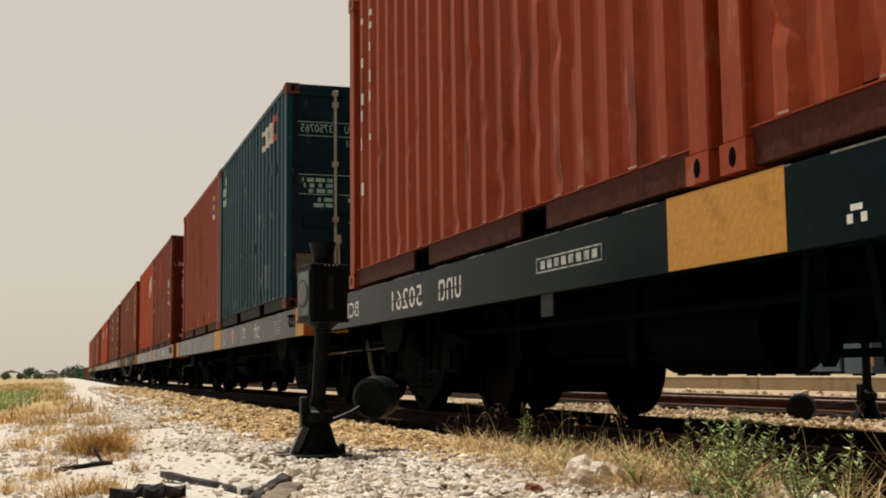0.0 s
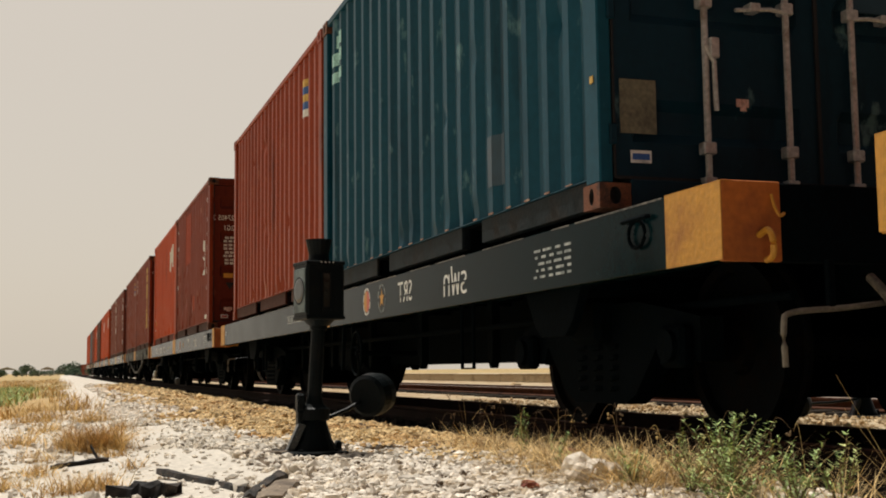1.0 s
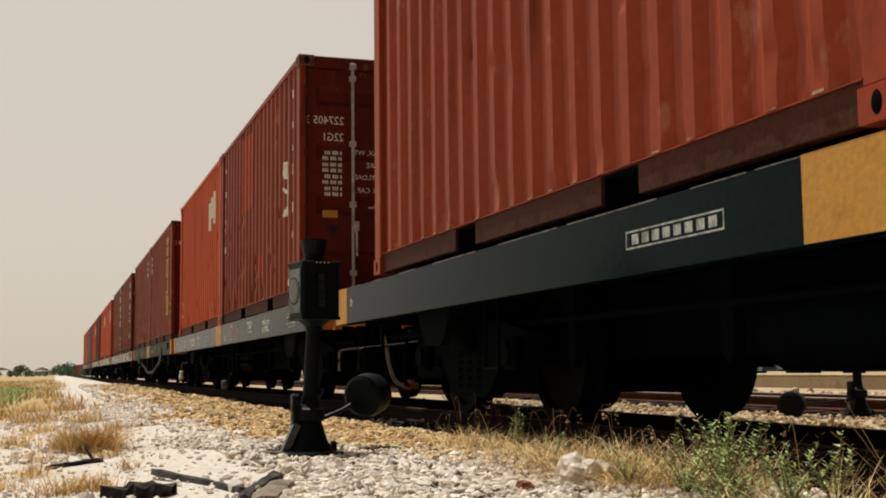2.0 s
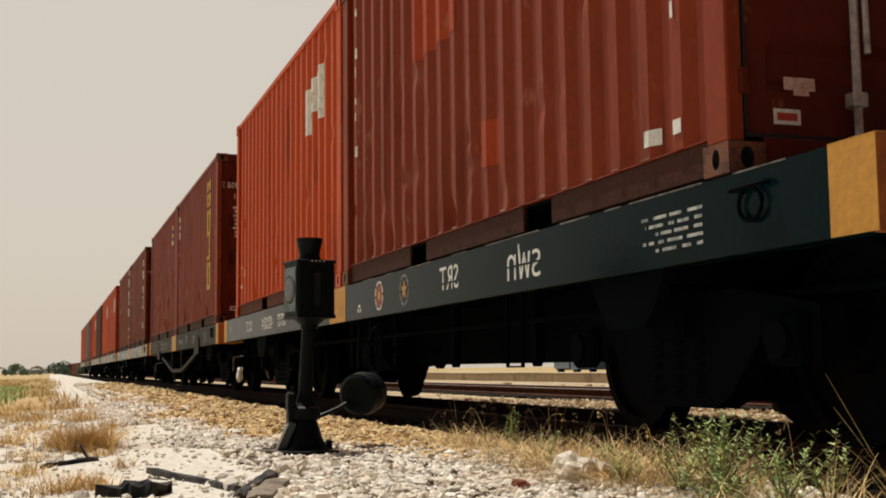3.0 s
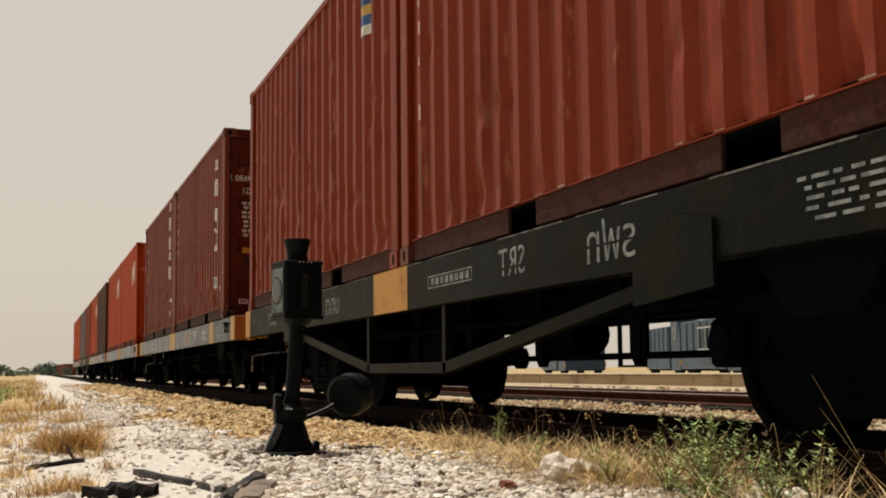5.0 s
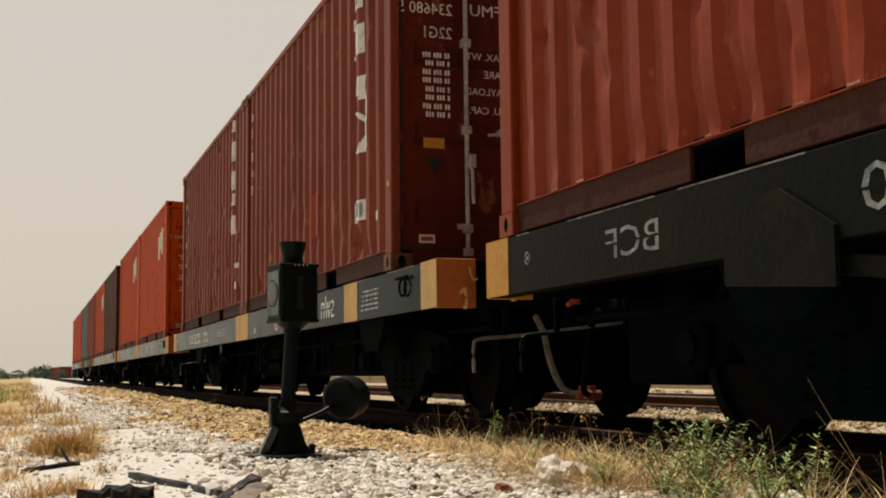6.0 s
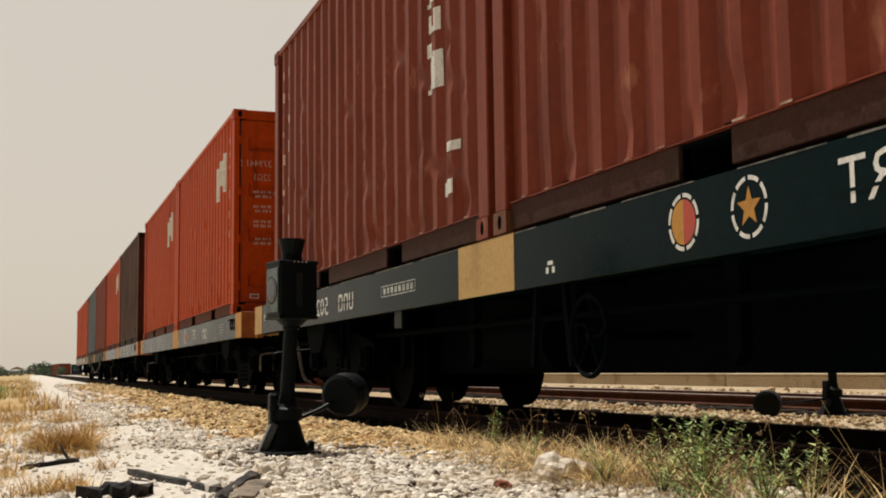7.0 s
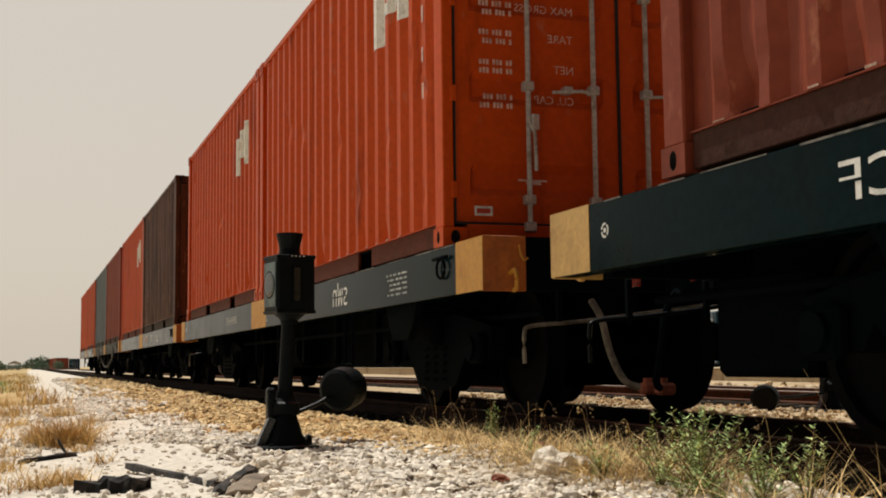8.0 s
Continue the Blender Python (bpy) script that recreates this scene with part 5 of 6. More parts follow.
        cyl(bm, (0.80, ye - e * 0.37, 0.20), (0.80, ye - e * 0.37, 0.245), 0.025, seg=10)
        part("hose_coupling", bm, BRICK, g, "rusty red hose coupling")
        bm = bmesh.new()
        tube(bm, [(0.93, ye - e * 0.01, 0.80), (0.93, ye - e * 0.06, 0.80), (0.88, ye - e * 0.10, 0.77), (0.83, ye - e * 0.12, 0.75)], 0.016, 7)
        cyl(bm, (0.93, ye - e * 0.02, 0.76), (0.93, ye - e * 0.02, 0.86), 0.035, seg=10)
        part("air_cock", bm, RED, g, "red enamelled air cock handle")
        if e < 0:
            for a in (0.2, 2.3, 4.4):
                shape(half_ring(0.024, 0.034, a, a + 1.7, 5), y - 0.55, 0.905, ink, g, "stencil_ring")
            shape(disc(0.012, 8), y - 0.55, 0.905, ink, g, "stencil_dot")
            continue
        bm = bmesh.new()
        yl = y + e * 0.65
        tube(bm, arc([(-0.006, yl - 0.10, 0.972), (-0.03, yl - 0.08, 0.968), (-0.03, yl + 0.10, 0.966), (-0.006, yl + 0.12, 0.970)], 3), 0.011, 6)
        tube(bm, [(-0.016 + 0.0, yl + 0.075 * math.cos(a), 0.905 + 0.06 * math.sin(a)) for a in np.linspace(0, 6.2, 15)], 0.009, 6)
        part("lashing_ring", bm, UNDER, g)
    for y in (ends[0], length - ends[1]):
        bogie(g, y)
        bm = bmesh.new()
        prism(bm, ((-0.36, z0), (0.36, z0), (0.26, 0.58), (0.16, 0.50), (-0.16, 0.50), (-0.26, 0.58)), 0.05, Matrix.Translation((0.10, y, 0)) @ ON_SIDE)
        box(bm, 0.15, W - 0.15, y - 0.2, y + 0.2, 0.70, 0.80, 0.02)
        bmesh.ops.recalc_face_normals(bm, faces=bm.faces)
        part("body_bolster", bm, UNDER, g)
        dy = 1.25 if y < length / 2 else -1.25
        bm = bmesh.new()
        ring = [(0.06, y + dy - 0.11, z0 + 0.02), (0.06, y + dy - 0.11, 0.34), (0.06, y + dy + 0.11, 0.34), (0.06, y + dy + 0.11, z0 + 0.02)]
        tube(bm, ring, 0.012, 6)
        part("foot_step", bm, UNDER, g)
    # brake gear slung under the middle
    bm = bmesh.new()
    yc = length * 0.5
    cyl(bm, (0.72, yc + 0.5, 0.50), (0.72, yc + 1.5, 0.50), 0.19, seg=20)
    part("air_reservoir", bm, UNDER, g)
    bm = bmesh.new()
    cyl(bm, (1.0, yc - 0.9, 0.55), (1.0, yc - 0.3, 0.55), 0.14, seg=16)
    cyl(bm, (1.0, yc - 0.3, 0.55), (1.0, yc + 0.3, 0.55), 0.03, seg=8)
    part("brake_cylinder", bm, UNDER, g)
    bm = bmesh.new()
    cyl(bm, (0.9, 2.4, 0.40), (0.9, length - 2.4, 0.40), 0.02, seg=8)
    cyl(bm, (0.45, 0.2, 0.62), (0.45, length - 0.2, 0.62), 0.02, seg=8)
    part("brake_rod", bm, UNDER, g)
    for k in range(5):
        yy = 3.9 + k * (length - 7.8) / 4
        bm = bmesh.new()
        prism(bm, ((yy - 0.05, 0.80), (yy + 0.05, 0.80), (yy + 0.05, 0.40), (yy, 0.34), (yy - 0.05, 0.40)), 0.06, Matrix.Translation((0.5, 0, 0)) @ ON_SIDE)
        bmesh.ops.recalc_face_normals(bm, faces=bm.faces)
        part("brake_hanger", bm, UNDER, g)
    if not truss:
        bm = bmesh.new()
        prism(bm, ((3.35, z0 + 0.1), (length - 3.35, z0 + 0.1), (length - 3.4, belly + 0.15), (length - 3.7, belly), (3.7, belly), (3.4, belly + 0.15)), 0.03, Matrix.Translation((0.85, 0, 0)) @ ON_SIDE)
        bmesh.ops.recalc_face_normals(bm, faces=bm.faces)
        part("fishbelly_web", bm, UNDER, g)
    if handwheel:
        bm = bmesh.new()
        yh, zh, rh = 6.02, 0.48, 0.185
        tube(bm, [(0.06, yh + rh * math.cos(a), zh + rh * math.sin(a)) for a in np.linspace(0, 2 * math.pi, 33)], 0.013, 7)
        for k in range(5):
            a = 2 * math.pi * k / 5 + 0.3
            tube(bm, arc([(0.07, yh, zh), (0.075, yh + 0.09 * math.cos(a + 0.3), zh + 0.09 * math.sin(a + 0.3)), (0.06, yh + rh * math.cos(a), zh + rh * math.sin(a))], 3), 0.008, 5)
        cyl(bm, (0.05, yh, zh), (0.60, yh, zh), 0.022, seg=8)
        part("handbrake_wheel", bm, UNDER, g, "spoked iron handbrake wheel")
        for ya in (6.72, 6.38):
            bm = bmesh.new()
            box(bm, 0.10, 0.13, -0.02, 0.02, -0.40, 0.0, 0.0, pose(0, ya, z0, (8 if ya > 6.5 else -10), 0, 0))
            part("v_bracket", bm, UNDER, g)
    if truss:
        bm = bmesh.new()
        a, b, cc, d = (0.06, length * 0.205, 0.70), (0.06, length * 0.435, 0.345), (0.06, length * 0.575, 0.345), (0.06, length * 0.79, 0.70)
        for p, q in ((a, b), (b, cc), (cc, d)):
            p, q = Vector(p), Vector(q)
            dd = (q - p)
            ang = math.atan2(dd.z, dd.y)
            box(bm, 0.03, 0.09, -0.03, dd.length + 0.03, -0.035, 0.035, 0.004, Matrix.Translation((0, p.y, p.z)) @ Matrix.Rotation(ang, 4, "X"))
        for ya in (length * 0.435, length * 0.575):
            box(bm, 0.03, 0.09, ya - 0.03, ya + 0.03, 0.35, z0)
        for ya in (length * 0.205, length * 0.79):
            k = 1 if ya > length / 2 else -1
            prism(bm, ((ya + k * 0.28, 0.886), (ya - k * 0.05, 0.938), (ya - k * 0.34, 0.78), (ya - k * 0.34, 0.585), (ya + k * 0.28, 0.63)), 0.018, Matrix.Translation((-0.019, 0, 0)) @ ON_SIDE)
        bmesh.ops.recalc_face_normals(bm, faces=bm.faces)
        part("truss_rod", bm, FRAME_OLD, g, "bent truss bar under the sill")
    # painted stripe at mid length and the stencilled writing
    for ya, yb in ((stripe, stripe + band), *(((1.88, 2.28),) if extra_stripe else ())):
        bm = bmesh.new()
        box(bm, -0.0026, 0.0, ya, yb, z0 + 0.002, z1 - 0.002)
        box(bm, -0.0026, 0.05, ya, yb, z1, z1 + 0.003)
        part("yellow_stripe", bm, yellow if ya > 3 else PALE, g, "worn yellow stripe")
    out = -0.0012
    if number:
        lettering(number, 0.15, (out, marks[1], 0.80), ON_SIDE, ink, g, number_w)
        bars(((0, 0, number_w, 0.011),), (out - 0.0012, marks[1], 0.866), ON_SIDE, paint, g, "stencil_bridge")
        bars(((0, 0, 0.46, 0.010),), (out - 0.0012, marks[0], 0.872), ON_SIDE, paint, g, "stencil_bridge")
        bars(((0, 0, 0.46, 0.011),), (out - 0.0012, marks[2], 0.868), ON_SIDE, paint, g, "stencil_bridge")
        lettering("BCF", 0.13, (out, marks[0], 0.815), ON_SIDE, ink, g, 0.46)
        lettering("\u0e1a\u0e17\u0e15", 0.14, (out, marks[2], 0.805), ON_SIDE, ink, g, 0.46)
    bars([(0, 0, 0.8, 0.008), (0, 0.072, 0.8, 0.08), (0, 0, 0.008, 0.08), (0.792, 0, 0.8, 0.08)] + [(0.05 + k * 0.09, 0.018, 0.11 + k * 0.09, 0.062) for k in range(8)], (out, marks[3], 0.845), ON_SIDE, DULL if not old_marks else FADED, g, "stencil_box")
    bars(text_rows(rng, 5, 0.50, 0.17, 0.6), (out, front[4], 0.80), ON_SIDE, DULL if not old_marks else FADED, g)
    bars(((0, 0.0, 0.03, 0.03), (0.07, 0.0, 0.10, 0.03), (0.02, 0.04, 0.08, 0.06)), (out, 6.25, 0.79), ON_SIDE, ink, g)
    lettering("SRT", 0.15, (out, front[2], 0.825), ON_SIDE, ink, g, 0.36)
    lettering("\u0e23\u0e1f\u0e17", 0.19, (out, front[3] - 0.02, 0.80), ON_SIDE, ink, g, 0.46)
    bars(((0, 0, 0.46, 0.011),), (out - 0.0012, front[3] - 0.02, 0.872), ON_SIDE, paint, g, "stencil_bridge")
    bars(((0, 0, 0.40, 0.012),), (out - 0.0012, front[2], 0.862), ON_SIDE, paint, g, "stencil_bridge")
    if not old_marks:
        emblem(g, front[0], 0.888, "spot" if number == "48084" else "disc")
        emblem(g, front[1], 0.888, "star" if number == "50265" else "faint")
    return g


# ---------------------------------------------------------------- the train
S0, S1, S2 = -2.16641, -8.27448, 0.019539


def run(t):
    """How far the train has come along the track at t seconds."""
    return S0 + S1 * t + S2 * t * t


MOVERS = []


def on_train(ob, u, z, x=SIDE):
    ob.location = (x, u + run(0), z)
    MOVERS.append((ob, x, u, z))
    return ob


dark = "dark green-grey steel container flat wagon with yellow ends"
on_train(wagon(14.42, dark, number="50261", number_w=0.79, handwheel=True, stripe=6.68, seed=1, belly=0.44, ends=(1.85, 2.2)), -1.03, 0)
on_train(wagon(14.55, dark, stripe=6.82, seed=2, belly=0.40), 14.31, 0)
on_train(wagon(14.06, dark, number="48084", stripe=6.77, band=0.60, corner=0.27, lead=0.22, seed=3, marks=(11.65, 10.21, 9.45, 8.12), front=(5.70, 5.03, 3.86, 2.6, 1.0), belly=0.365), 29.757, 0)
on_train(wagon(12.64, "dirty olive steel flat wagon with truss bars and yellow ends", FRAME_OLD, True, number="50070", handwheel=False, stripe=6.15, old_marks=True, seed=4, marks=(10.76, 8.74, 8.06, 4.9), number_w=0.79, corner=0.30, lead=0.25), 44.5, 0)
on_train(wagon(14.23, "dark steel container flat wagon with pale yellow ends", number="50265", stripe=6.75, lead=0.30, yellow=PALE, extra_stripe=True, seed=5, marks=(11.64, 10.82, 10.0, 8.42), front=(5.06, 4.62, 3.77, 2.64, 1.3)), 58.02, 0)
on_train(wagon(13.5, dark, handwheel=False, stripe=6.3, seed=6), 73.18, 0)
on_train(wagon(12.64, dark, handwheel=False, stripe=6.2, seed=7), 87.45, 0)
on_train(wagon(12.5, "dirty olive steel flat wagon with truss bars and yellow ends", FRAME_OLD, True, handwheel=False, stripe=6.15, old_marks=True, seed=8), 100.6, 0)
on_train(wagon(12.6, dark, handwheel=False, stripe=6.2, seed=9), 113.6, 0)

rngc = random.Random(77)
GAP = L + 0.09
BOXES = (
    ("A1", -0.0, "red", False, "brick-red corrugated steel container on a flat wagon"),
    ("A2", GAP, "red", False, "dented brick-red corrugated steel container on a flat wagon"),
    ("B1", 15.341, "teal", True, "dark teal corrugated steel container with closed doors"),
    ("B2", 15.341 + GAP, "red", False, "dented brick-red corrugated steel container behind the teal one"),
    ("C1", 30.558, "brown", True, "reddish-brown corrugated container with white marks and closed doors"),
    ("C2", 30.558 + GAP, "orange", False, "bright orange corrugated container with a white block emblem"),
    ("D1", 44.736, "brown", True, "rust-brown corrugated container with tall yellow lettering shapes"),
    ("D2", 44.736 + GAP, "brown", False, "rust-brown corrugated container with a small blue and yellow sticker"),
    ("E1", 58.983, "maroon", True, "maroon corrugated container with white slanted shapes and scraped paint"),
    ("E2", 58.983 + GAP, "maroon", False, "maroon dented corrugated container with white slanted shapes"),
    ("F1", 73.817, "orange", True, "bright orange container with white block emblem and closed doors"),
    ("F2", 73.817 + GAP, "orange", False, "bright orange container with white block emblem"),
    ("G1", 87.75, "rust_brown", True, "dark rusty brown corrugated container"),
    ("G2", 87.75 + GAP, "orange", False, "orange corrugated container with small white emblem"),
    ("H1", 100.75, "brown", True, "reddish-brown corrugated container far down the train"),
    ("H2", 100.75 + GAP, "greyblue", False, "grey-blue corrugated container far down the train"),
    ("I1", 113.8, "orange", True, "orange corrugated container with a small white mark"),
    ("I2", 113.8 + GAP, "orange", False, "orange corrugated container at the end of the train"),
)
LIFT = {"A": 0, "B": 0.009, "C": -0.02, "D": -0.018, "E": -0.012, "F": -0.035}
boxes = {}
for k, (key, u, paint, doors, label) in enumerate(BOXES):
    # Four door ends get the paint copies with shade in them.
    boxes[key] = on_train(container(paint, label, 100 + 7 * k, doors, {"D2": 1.9, "E2": 1.7, "C1": 1.3, "A2": 1.3}.get(key, 0.9) if k < 12 else 0.3, "rusty" if key in ("B1", "C1", "D1", "E1") else "", {"B1": "teal_end_shade", "C1": "maroon_end_shade", "D1": "maroon_end_shade", "E1": "maroon_end_shade"}.get(key, "")), u, DECK + max(LIFT.get(key[0], -0.02), -0.022))

# markings, container by container
b = boxes["B1"]
lettering("3750765", 0.095, (0.545, 0.0185, 2.03), ON_END, MINT, b, 0.375)
lettering("GESU", 0.095, (0.90, 0.0185, 2.03), ON_END, MINT, b, 0.215)
lettering("22G1", 0.085, (0.90, 0.0185, 1.868), ON_END, MINT, b, 0.19)
bars(((0, 0, 0.77, 0.008), (0, 0.16, 0.77, 0.168)), (0.91, 0.0175, 1.985), ON_END, MINT, b, "marking_line")
bars(((0, 0, 0.77, 0.008), (0, 0.225, 0.77, 0.233)), (0.92, 0.0175, 1.305), ON_END, MINT, b, "marking_line")
bars(text_rows(rngc, 3, 0.38, 0.19, 0.3), (0.545, 0.0185, 1.325), ON_END, MINT, b)
bars(text_rows(rngc, 3, 0.17, 0.19, 0.3), (0.915, 0.0185, 1.325), ON_END, MINT, b)
bars(text_rows(rngc, 2, 0.24, 0.13, 0.3), (0.545, 0.0185, 1.16), ON_END, MINT, b)
bars(text_rows(rngc, 2, 0.2, 0.13, 0.3), (0.915, 0.0185, 1.16), ON_END, MINT, b)
painted(b, WHITE, ((1.12, 2.10, 1.95, 2.17), (1.12, 2.30, 1.95, 2.36), (1.12, 2.10, 1.22, 2.36), (1.42, 2.10, 1.52, 2.36), (1.80, 2.10, 1.95, 2.36)), "emblem")
painted(b, RED, ((0.68, 2.08, 1.02, 2.16), (0.68, 2.32, 1.02, 2.40), (0.68, 2.08, 0.80, 2.40), (0.92, 2.2, 1.02, 2.40)), "emblem")
painted(b, MINT, ((5.35, 1.92, 5.75, 2.02), (5.35, 2.08, 5.75, 2.20), (5.35, 2.24, 5.6, 2.36)), "small_writing")
painted(b, TARP, ((1.35, 0.32, 1.62, 0.62),), "paint_patch")
bm = bmesh.new()
box(bm, 0.12, 0.31, 0.012, 0.0185, 0.36, 0.62)
part("notice_plate", bm, MUTED, b, "dusty pale notice plate on the door")
bars(((0, 0, 0.11, 0.06),), (0.28, 0.0155, 0.22), ON_END, WHITE, b, "data_plate")
bars(((0.01, 0.015, 0.10, 0.045),), (0.28, 0.0145, 0.22), ON_END, BLUE, b, "data_plate_print")
for key, mat, num, prefix, style in (("C1", WHITE, "227405 3", "", "block"), ("D1", WHITE, "535958 7", "", "block"), ("E1", WHITE, "234680 5", "FMU", "block"), ("F1", PINK, "379441 5", "CAIU", "pairs"), ("G1", PINK, "", "", "pairs")):
    c = boxes[key]
    end_print(c, mat, rngc, num, prefix, style, 0.2 if key == "D1" else 0.0)
    bars(((0, 0, 0.12, 0.06),), (0.33, 0.0165, 0.195), ON_END, WHITE, c, "data_plate")
    bars(((0.015, 0.015, 0.105, 0.045),), (0.33, 0.0155, 0.195), ON_END, BLUE if key == "D1" else RED, c, "data_plate_print")
for key in ("C1", "E1"):
    bars(((0, 0, 0.16, 0.075),), (0.41, 0.0165, 0.88), ON_END, YELLOW, boxes[key], "warning_sticker")
bm = bmesh.new()
prism(bm, ((0, 0), (0.075, 0.12), (-0.075, 0.12)), 0.001, Matrix.Translation((0.335, 0.0165, 0.69)) @ ON_END)
part("warning_triangle", bm, BLACK_AND_SHADE, boxes["E1"])
bm = bmesh.new()
prism(bm, ((0, 0), (0.075, 0.12), (-0.075, 0.12)), 0.001, Matrix.Translation((0.36, 0.0165, 0.68)) @ ON_END)
part("warning_triangle", bm, BLACK_AND_SHADE, boxes["C1"])
bm = bmesh.new()
box(bm, 1.42, 1.74, 0.010, 0.0185, 1.05, 1.44, 0.002)
part("door_placard", bm, TARP, boxes["B1"], "blank blue placard on the door")
for key, y in (("B2", 0.80), ("D2", 0.80)):
    painted(boxes[key], WHITE, ((y, 1.90, y + 0.26, 1.98),), "sticker")
    painted(boxes[key], BLUE, ((y, 1.98, y + 0.26, 2.06), (y, 2.14, y + 0.26, 2.22)), "sticker")
    painted(boxes[key], LEMON, ((y, 2.06, y + 0.26, 2.14), (y, 2.22, y + 0.26, 2.30)), "sticker")
for key in ("C2", "F1", "F2", "G2"):
    painted(boxes[key], WHITE, ((1.34, 1.60, 1.56, 2.06), (0.95, 1.98, 1.34, 2.12), (0.95, 1.78, 1.34, 1.87), (0.72, 1.66, 0.95, 2.18), (1.12, 1.87, 1.20, 1.98)), "emblem")
# tall yellow shapes of the brown container, one above the other
sh = []
for z0, z1 in ((0.58, 1.02), (1.44, 1.86), (1.92, 2.12)):
    sh += [(0.89, z0, 0.99, z1), (1.17, z0, 1.27, z1), (0.99, z0, 1.17, z0 + 0.07), (0.99, z1 - 0.07, 1.17, z1)]
sh += [(0.89, 1.06, 1.27, 1.12), (0.89, 1.12, 0.98, 1.42), (0.89, 2.16, 0.99, 2.32), (0.99, 2.26, 1.27, 2.32), (1.17, 2.16, 1.27, 2.26)]
painted(boxes["D1"], LEMON, sh, "tall_lettering")
painted(boxes["D1"], PINK, ((5.55, 1.86, 5.72, 2.0), (5.5, 2.05, 5.72, 2.14), (5.58, 2.2, 5.72, 2.3)), "small_writing")
for key in ("C1", "E1"):
    # a tall white wedge, an open stroke and a dome, one above the other
    painted(boxes[key], WHITE, [(0.67, 0.99 + 0.021 * k, 0.98 - 0.026 * k, 1.0115 + 0.021 * k) for k in range(10)], "tall_lettering")
    painted(boxes[key], WHITE, [(0.71 + 0.028 * k, 1.19 + 0.016 * k, 0.80 + 0.026 * k, 1.2065 + 0.016 * k) for k in range(8)], "tall_lettering")
    painted(boxes[key], WHITE, ((0.67, 1.205, 0.715, 1.40),), "tall_lettering")
    painted(boxes[key], WHITE, ((0.76, 1.41, 0.92, 1.45), (0.70, 1.45, 0.97, 1.53), (0.74, 1.53, 0.95, 1.60)), "tall_lettering")
for key in ("E1", "E2"):
    for z in (1.78,) if key == "E1" else (1.05, 1.62, 2.0):
        painted(boxes[key], WHITE, [(0.84, z + 0.03 * k, 1.13 - 0.027 * k, z + 0.03 * k + 0.031) for k in range(8)] + [(1.02, z + 0.24 + 0.03 * k, 1.13, z + 0.272 + 0.03 * k) for k in range(3)], "tall_lettering")
        painted(boxes[key], WHITE, ((0.86, z + 0.37, 0.93, z + 0.52), (1.05, z + 0.40, 1.12, z + 0.52), (0.93, z + 0.37, 1.05, z + 0.41)), "tall_lettering")
painted(boxes["E1"], WHITE, ((0.83, 0.46, 1.13, 0.62),), "sticker")
painted(boxes["E1"], BLUE, ((0.87, 0.49, 0.91, 0.60), (0.94, 0.49, 1.0, 0.60)), "sticker_print")
painted(boxes["E1"], WHITE, ((0.38, 0.40, 0.43, 0.47),), "sticker")
painted(boxes["C1"], WHITE, ((0.57, 0.21, 0.67, 0.28), (0.36, 0.22, 0.44, 0.28)), "sticker")
painted(boxes["C1"], PAINT["patch_red"], ((3.12, 1.42, 4.0, 2.4),), "paint_patch")
painted(boxes["C1"], PAINT["patch_red"], ((2.4, 0.45, 2.69, 0.72),), "paint_patch")
painted(boxes["E2"], WHITE, ((0.55, 0.60, 0.75, 0.66),), "sticker")
for key, y in (("A2", 5.66), ("C1", 5.66), ("D1", 5.66), ("E1", 5.66), ("E2", 5.66), ("F1", 0.42), ("C1", 0.42), ("E2", 5.4), ("A2", 5.38)):
    z, r = 2.3, []
    for _ in range(6):
        hh = rngc.uniform(0.05, 0.12)
        r.append((y - rngc.uniform(0.02, 0.05), z - hh, y, z))
        z -= hh + rngc.uniform(0.04, 0.3)
    painted(boxes[key], WHITE if key in ("C1", "A2") else PINK, r, "small_writing")

for key, y, z, w, h, m in (("C2", 5.35, 0.50, 0.07, 0.10, LEMON), ("C2", 5.62, 0.36, 0.05, 0.05, WHITE), ("C2", 5.62, 0.62, 0.05, 0.04, PINK), ("D1", 0.42, 0.30, 0.03, 0.35, LEMON), ("D1", 0.42, 0.75, 0.03, 0.10, WHITE),
                          ("E2", 0.62, 0.34, 0.22, 0.09, WHITE), ("A2", 2.9, 0.5, 0.05, 0.2, RUST), ("E1", 2.3, 0.5, 0.3, 0.4, PAINT["red"])):
    painted(boxes[key], m, ((y, z, y + w, z + h),), "scrap_mark")
for key, x, z, w, h in (("D1", 0.50, 1.02, 0.11, 0.05), ("D1", 0.66, 0.42, 0.10, 0.06), ("B1", 0.82, 0.52, 0.07, 0.04), ("C1", 0.40, 0.33, 0.14, 0.05), ("E1", 0.62, 0.30, 0.12, 0.04), ("F1", 0.70, 0.42, 0.2, 0.012)):
    bars(((0, 0, w, h), (w * 0.2, -0.02, w * 0.7, 0)), (x, 0.0168, z), ON_END, PINK if key != "D1" else WHITE, boxes[key], "paper_scrap")
for key in ("B1", "D1", "E1"):
    bm = bmesh.new()
    box(bm, -0.001, 0.004, 0.05, 0.085, 0.60, 0.635)
    part("reflector", bm, LEMON, boxes[key], "small yellow reflector")

# litter caught on the train
bm = bmesh.new()
bmesh.ops.create_icosphere(bm, subdivisions=3, radius=1)
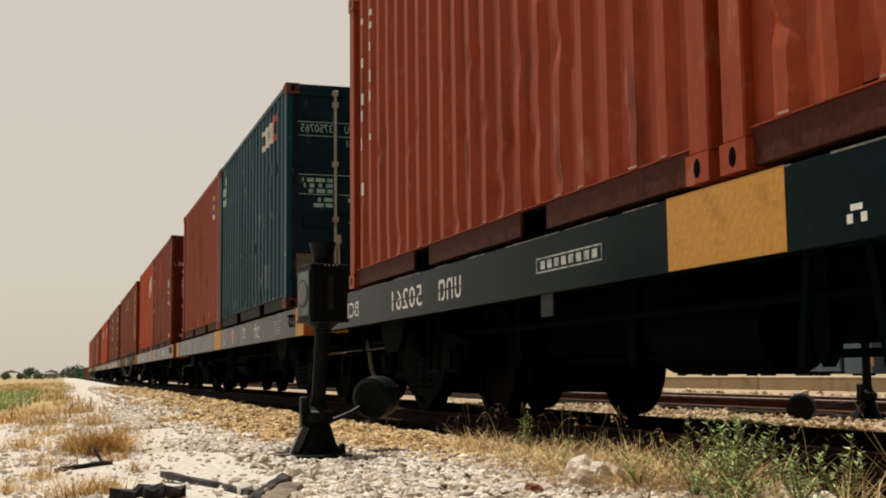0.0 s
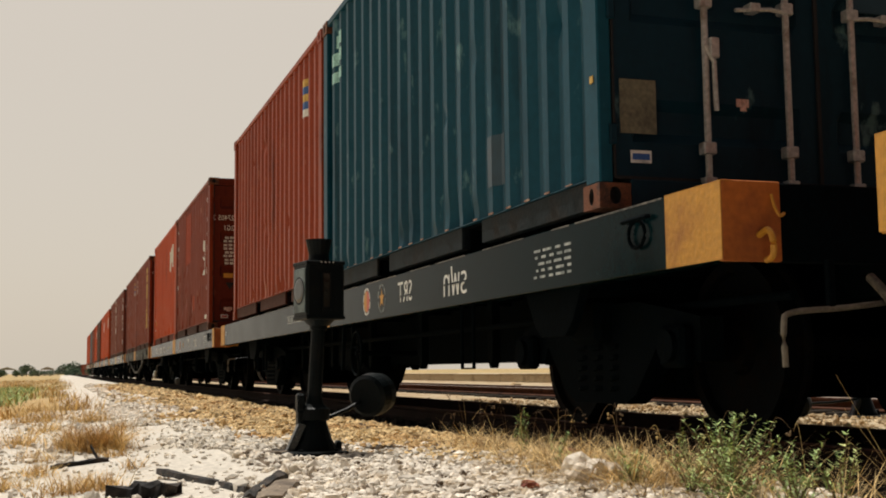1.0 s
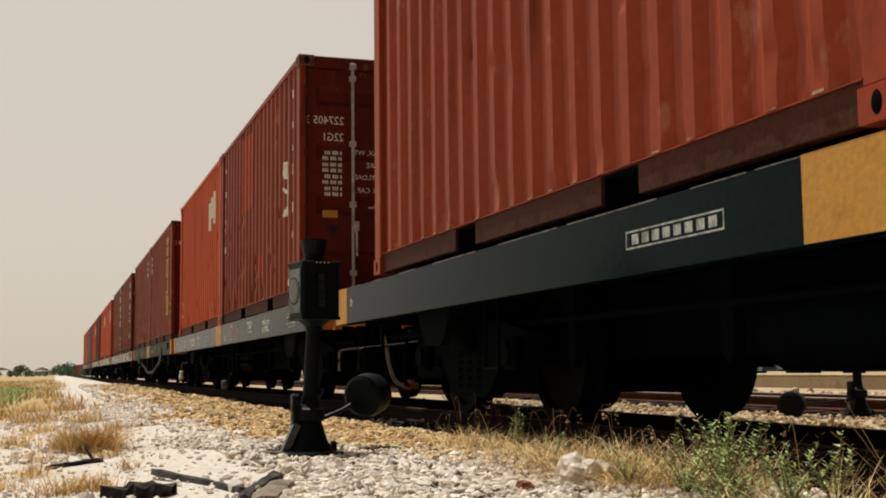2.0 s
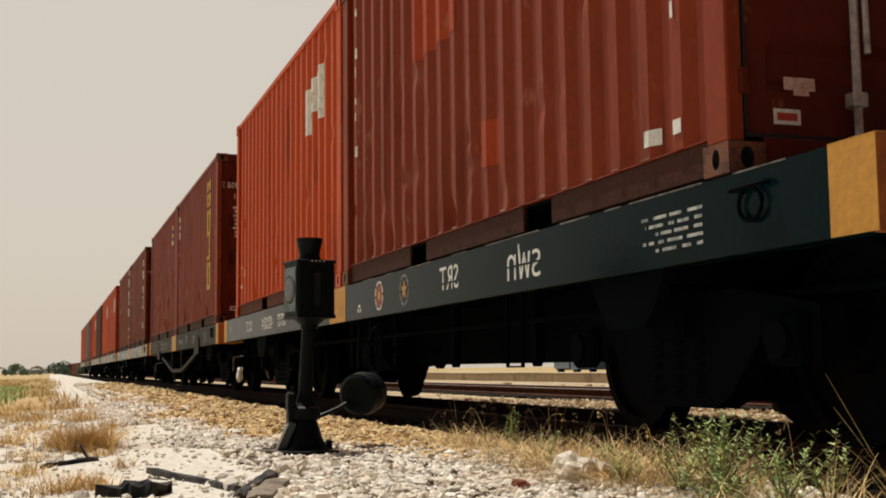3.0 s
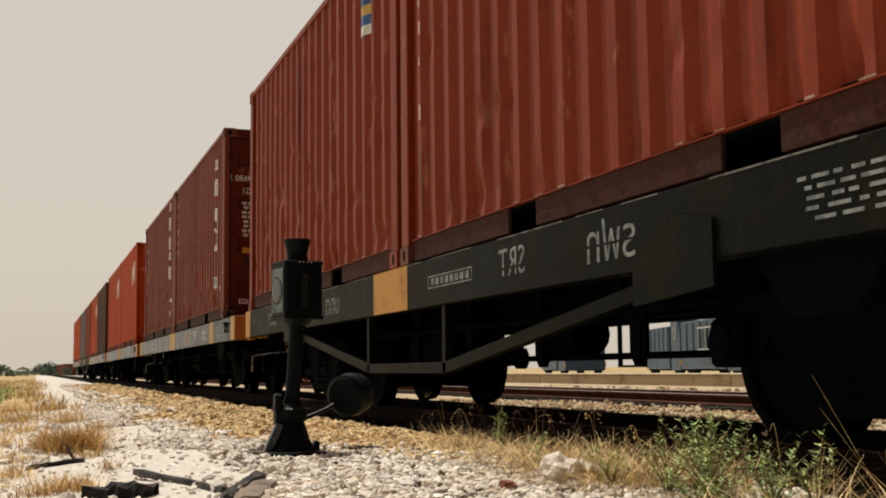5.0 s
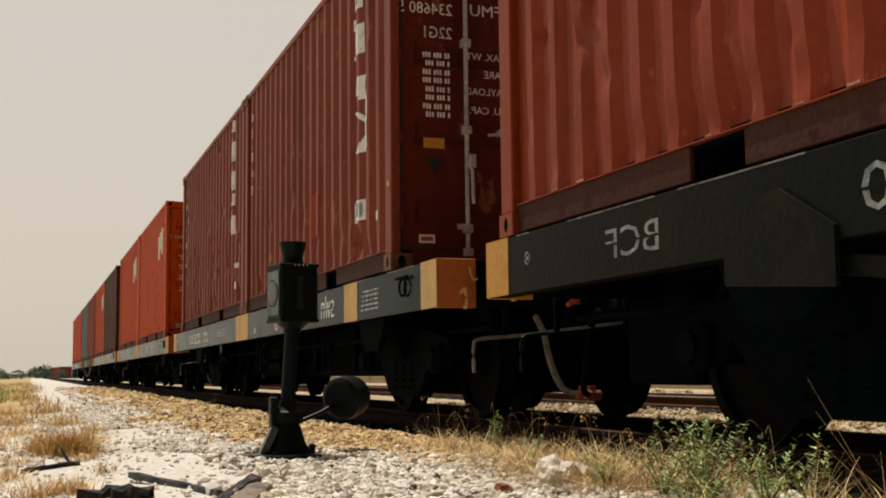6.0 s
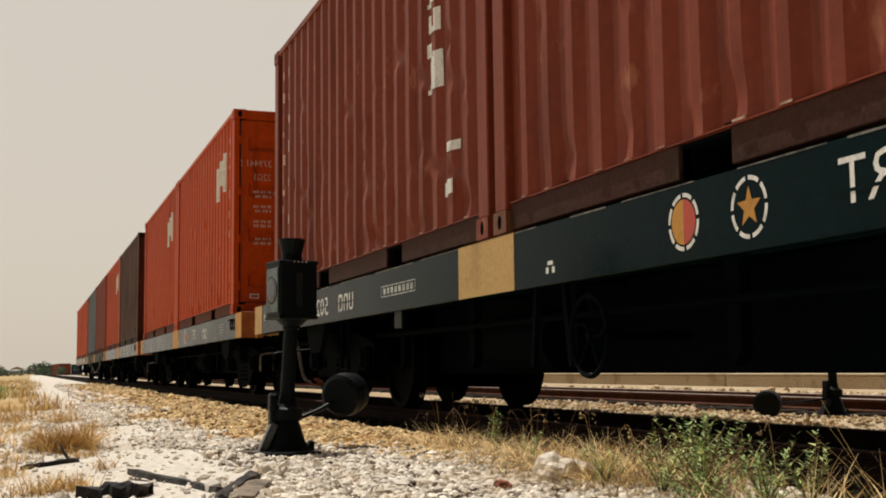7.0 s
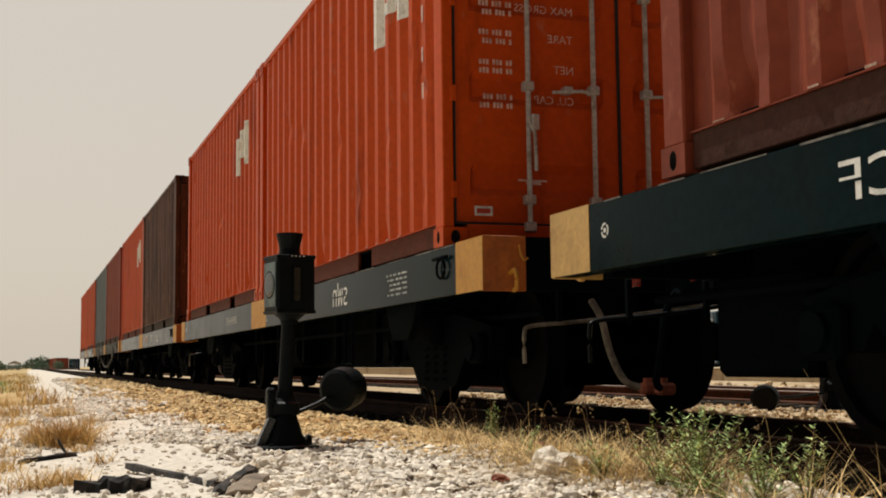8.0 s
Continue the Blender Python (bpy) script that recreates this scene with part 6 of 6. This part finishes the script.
for q in bm.verts:
    n = q.co.copy()
    k = 1 + 0.35 * noise.noise(n * 2.3) + 0.12 * noise.noise(n * 6)
    q.co = 0.72 * Vector((n.x * 0.05, n.y * 0.15 * (1.15 if n.z > 0 else 0.75), n.z * 0.075 + 0.20 * abs(n.y) - 0.08)) * k
bag = tagged(part("plastic_bag", bm, BAG, smooth=True), "crumpled white plastic bag snagged on the bogie", "plastic bag")
on_train(bag, 42.49, 0.285, SIDE + 0.02)


bm = bmesh.new()
box(bm, -0.045, 0.045, -0.055, 0.055, -0.065, 0.065, 0.018)
bmesh.ops.subdivide_edges(bm, edges=bm.edges, cuts=3, use_grid_fill=True)
for q in bm.verts:
    q.co *= 1 + 0.22 * noise.noise(q.co * 22)
rag = tagged(part("grey_rag", bm, GREY, smooth=True), "grey rag bundle hanging under the wagon", "rag")
on_train(rag, 36.46, 0.15, SIDE + 0.05)


# ---------------------------------------------------------------- standing stock and machines far off
def parked_row(at, paints, turn, label):
    for k, p in enumerate(paints):
        c = copy_thing(boxes[p], Matrix.Translation((at[0] + k * 6.3 * math.sin(turn), at[1] + k * 6.3 * math.cos(turn), at[2])) @ Matrix.Rotation(-turn, 4, "Z"))
        tagged(c, label, group="standing containers")


parked_row((6.0, 270, -0.2), ("E2", "B2", "E2", "B2", "C1", "E2"), -0.035, "maroon container standing on a far siding")
parked_row((9.6, 300, -0.2), ("B1", "H2", "E2"), 0.02, "blue-grey container standing on a far siding")


def parked_truck(at, turn, body, length, label, railing=False):
    t = tagged(new("parked_truck"), label, "truck")
    t.matrix_basis = Matrix.Translation(at) @ Matrix.Rotation(turn, 4, "Z")
    bm = bmesh.new()
    box(bm, -1.1, 1.1, 0.1, length - 0.1, 0.34, 0.42, 0.02)
    part("chassis", bm, UNDER, t)
    bm = bmesh.new()
    box(bm, -1.2, 1.2, 1.9, length, 0.42, 2.3, 0.04)
    for k in range(int(length)):
        box(bm, -1.23, -1.2, 2.1 + k * 0.9, 2.18 + k * 0.9, 1.0, 2.25)
    part("load_body", bm, body, t)
    bm = bmesh.new()
    prism(bm, ((0, 0.36), (1.75, 0.36), (1.75, 2.5), (0.5, 2.5), (0, 1.6)), 2.3, Matrix.Translation((-1.15, 0, 0)) @ ON_SIDE)
    bmesh.ops.recalc_face_normals(bm, faces=bm.faces)
    part("cab", bm, body, t)
    bm = bmesh.new()
    box(bm, -1.17, -1.152, 0.55, 1.4, 1.6, 2.25, 0.01)
    part("cab_window", bm, LENS, t)
    for y in (0.9, length - 1.0):
        for x in (-1.1, 0.85):
            bm = bmesh.new()
            cyl(bm, (x, y, 0.48), (x + 0.25, y, 0.48), 0.48, seg=20)
            cyl(bm, (x - 0.01, y, 0.48), (x + 0.26, y, 0.48), 0.22, seg=14)
            part("wheel", bm, WHEEL, t)
    for x in (-1.19, 1.12):
        bm = bmesh.new()
        box(bm, x, x + 0.07, -0.06, 0.0, 0.55, 0.8, 0.02)
        part("corner_marker", bm, YELLOW, t)
    if railing:
        for k in range(4):
            bm = bmesh.new()
            cyl(bm, (-1.3, 2 + k * 0.9, 0.9), (-1.3, 2 + k * 0.9, 2.0), 0.03, seg=8)
            part("railing_post", bm, STEEL, t)
        for z in (1.15, 1.98):
            bm = bmesh.new()
            cyl(bm, (-1.3, 1.9, z), (-1.3, 4.8, z), 0.03, seg=8)
            part("railing", bm, STEEL, t)
    return t


parked_truck((24.2, 35.0, -0.19), -0.25, TARP, 7.5, "dark blue covered truck parked behind the platform", True)
parked_truck((27.0, 44.0, -0.19), -0.3, TARP, 7.0, "dark blue covered truck parked behind the platform")
parked_truck((22.5, 27.5, -0.19), -0.2, TARP, 6.0, "dark blue covered truck parked beyond the tracks")
parked_truck((29.0, 60.0, -0.19), -0.2, TARP, 6.0, "dark blue covered truck parked far behind the platform")


# ---------------------------------------------------------------- movement
def motions():
    stops = (0.0, 1.0, 2.0, 3.0, 4.0, 5.0, 6.0, 7.0, 8.0)
    for ob, x, u, z in MOVERS:
        walk(ob, [(t, pose(x, u + run(t), z)) for t in stops])
    for w in SPINNING:
        x, y, z = w.location
        walk(w, [(k / 15, pose(x, y, z, math.degrees((run(0) - run(k / 15)) / WHEEL_R))) for k in range(121)])


motions()
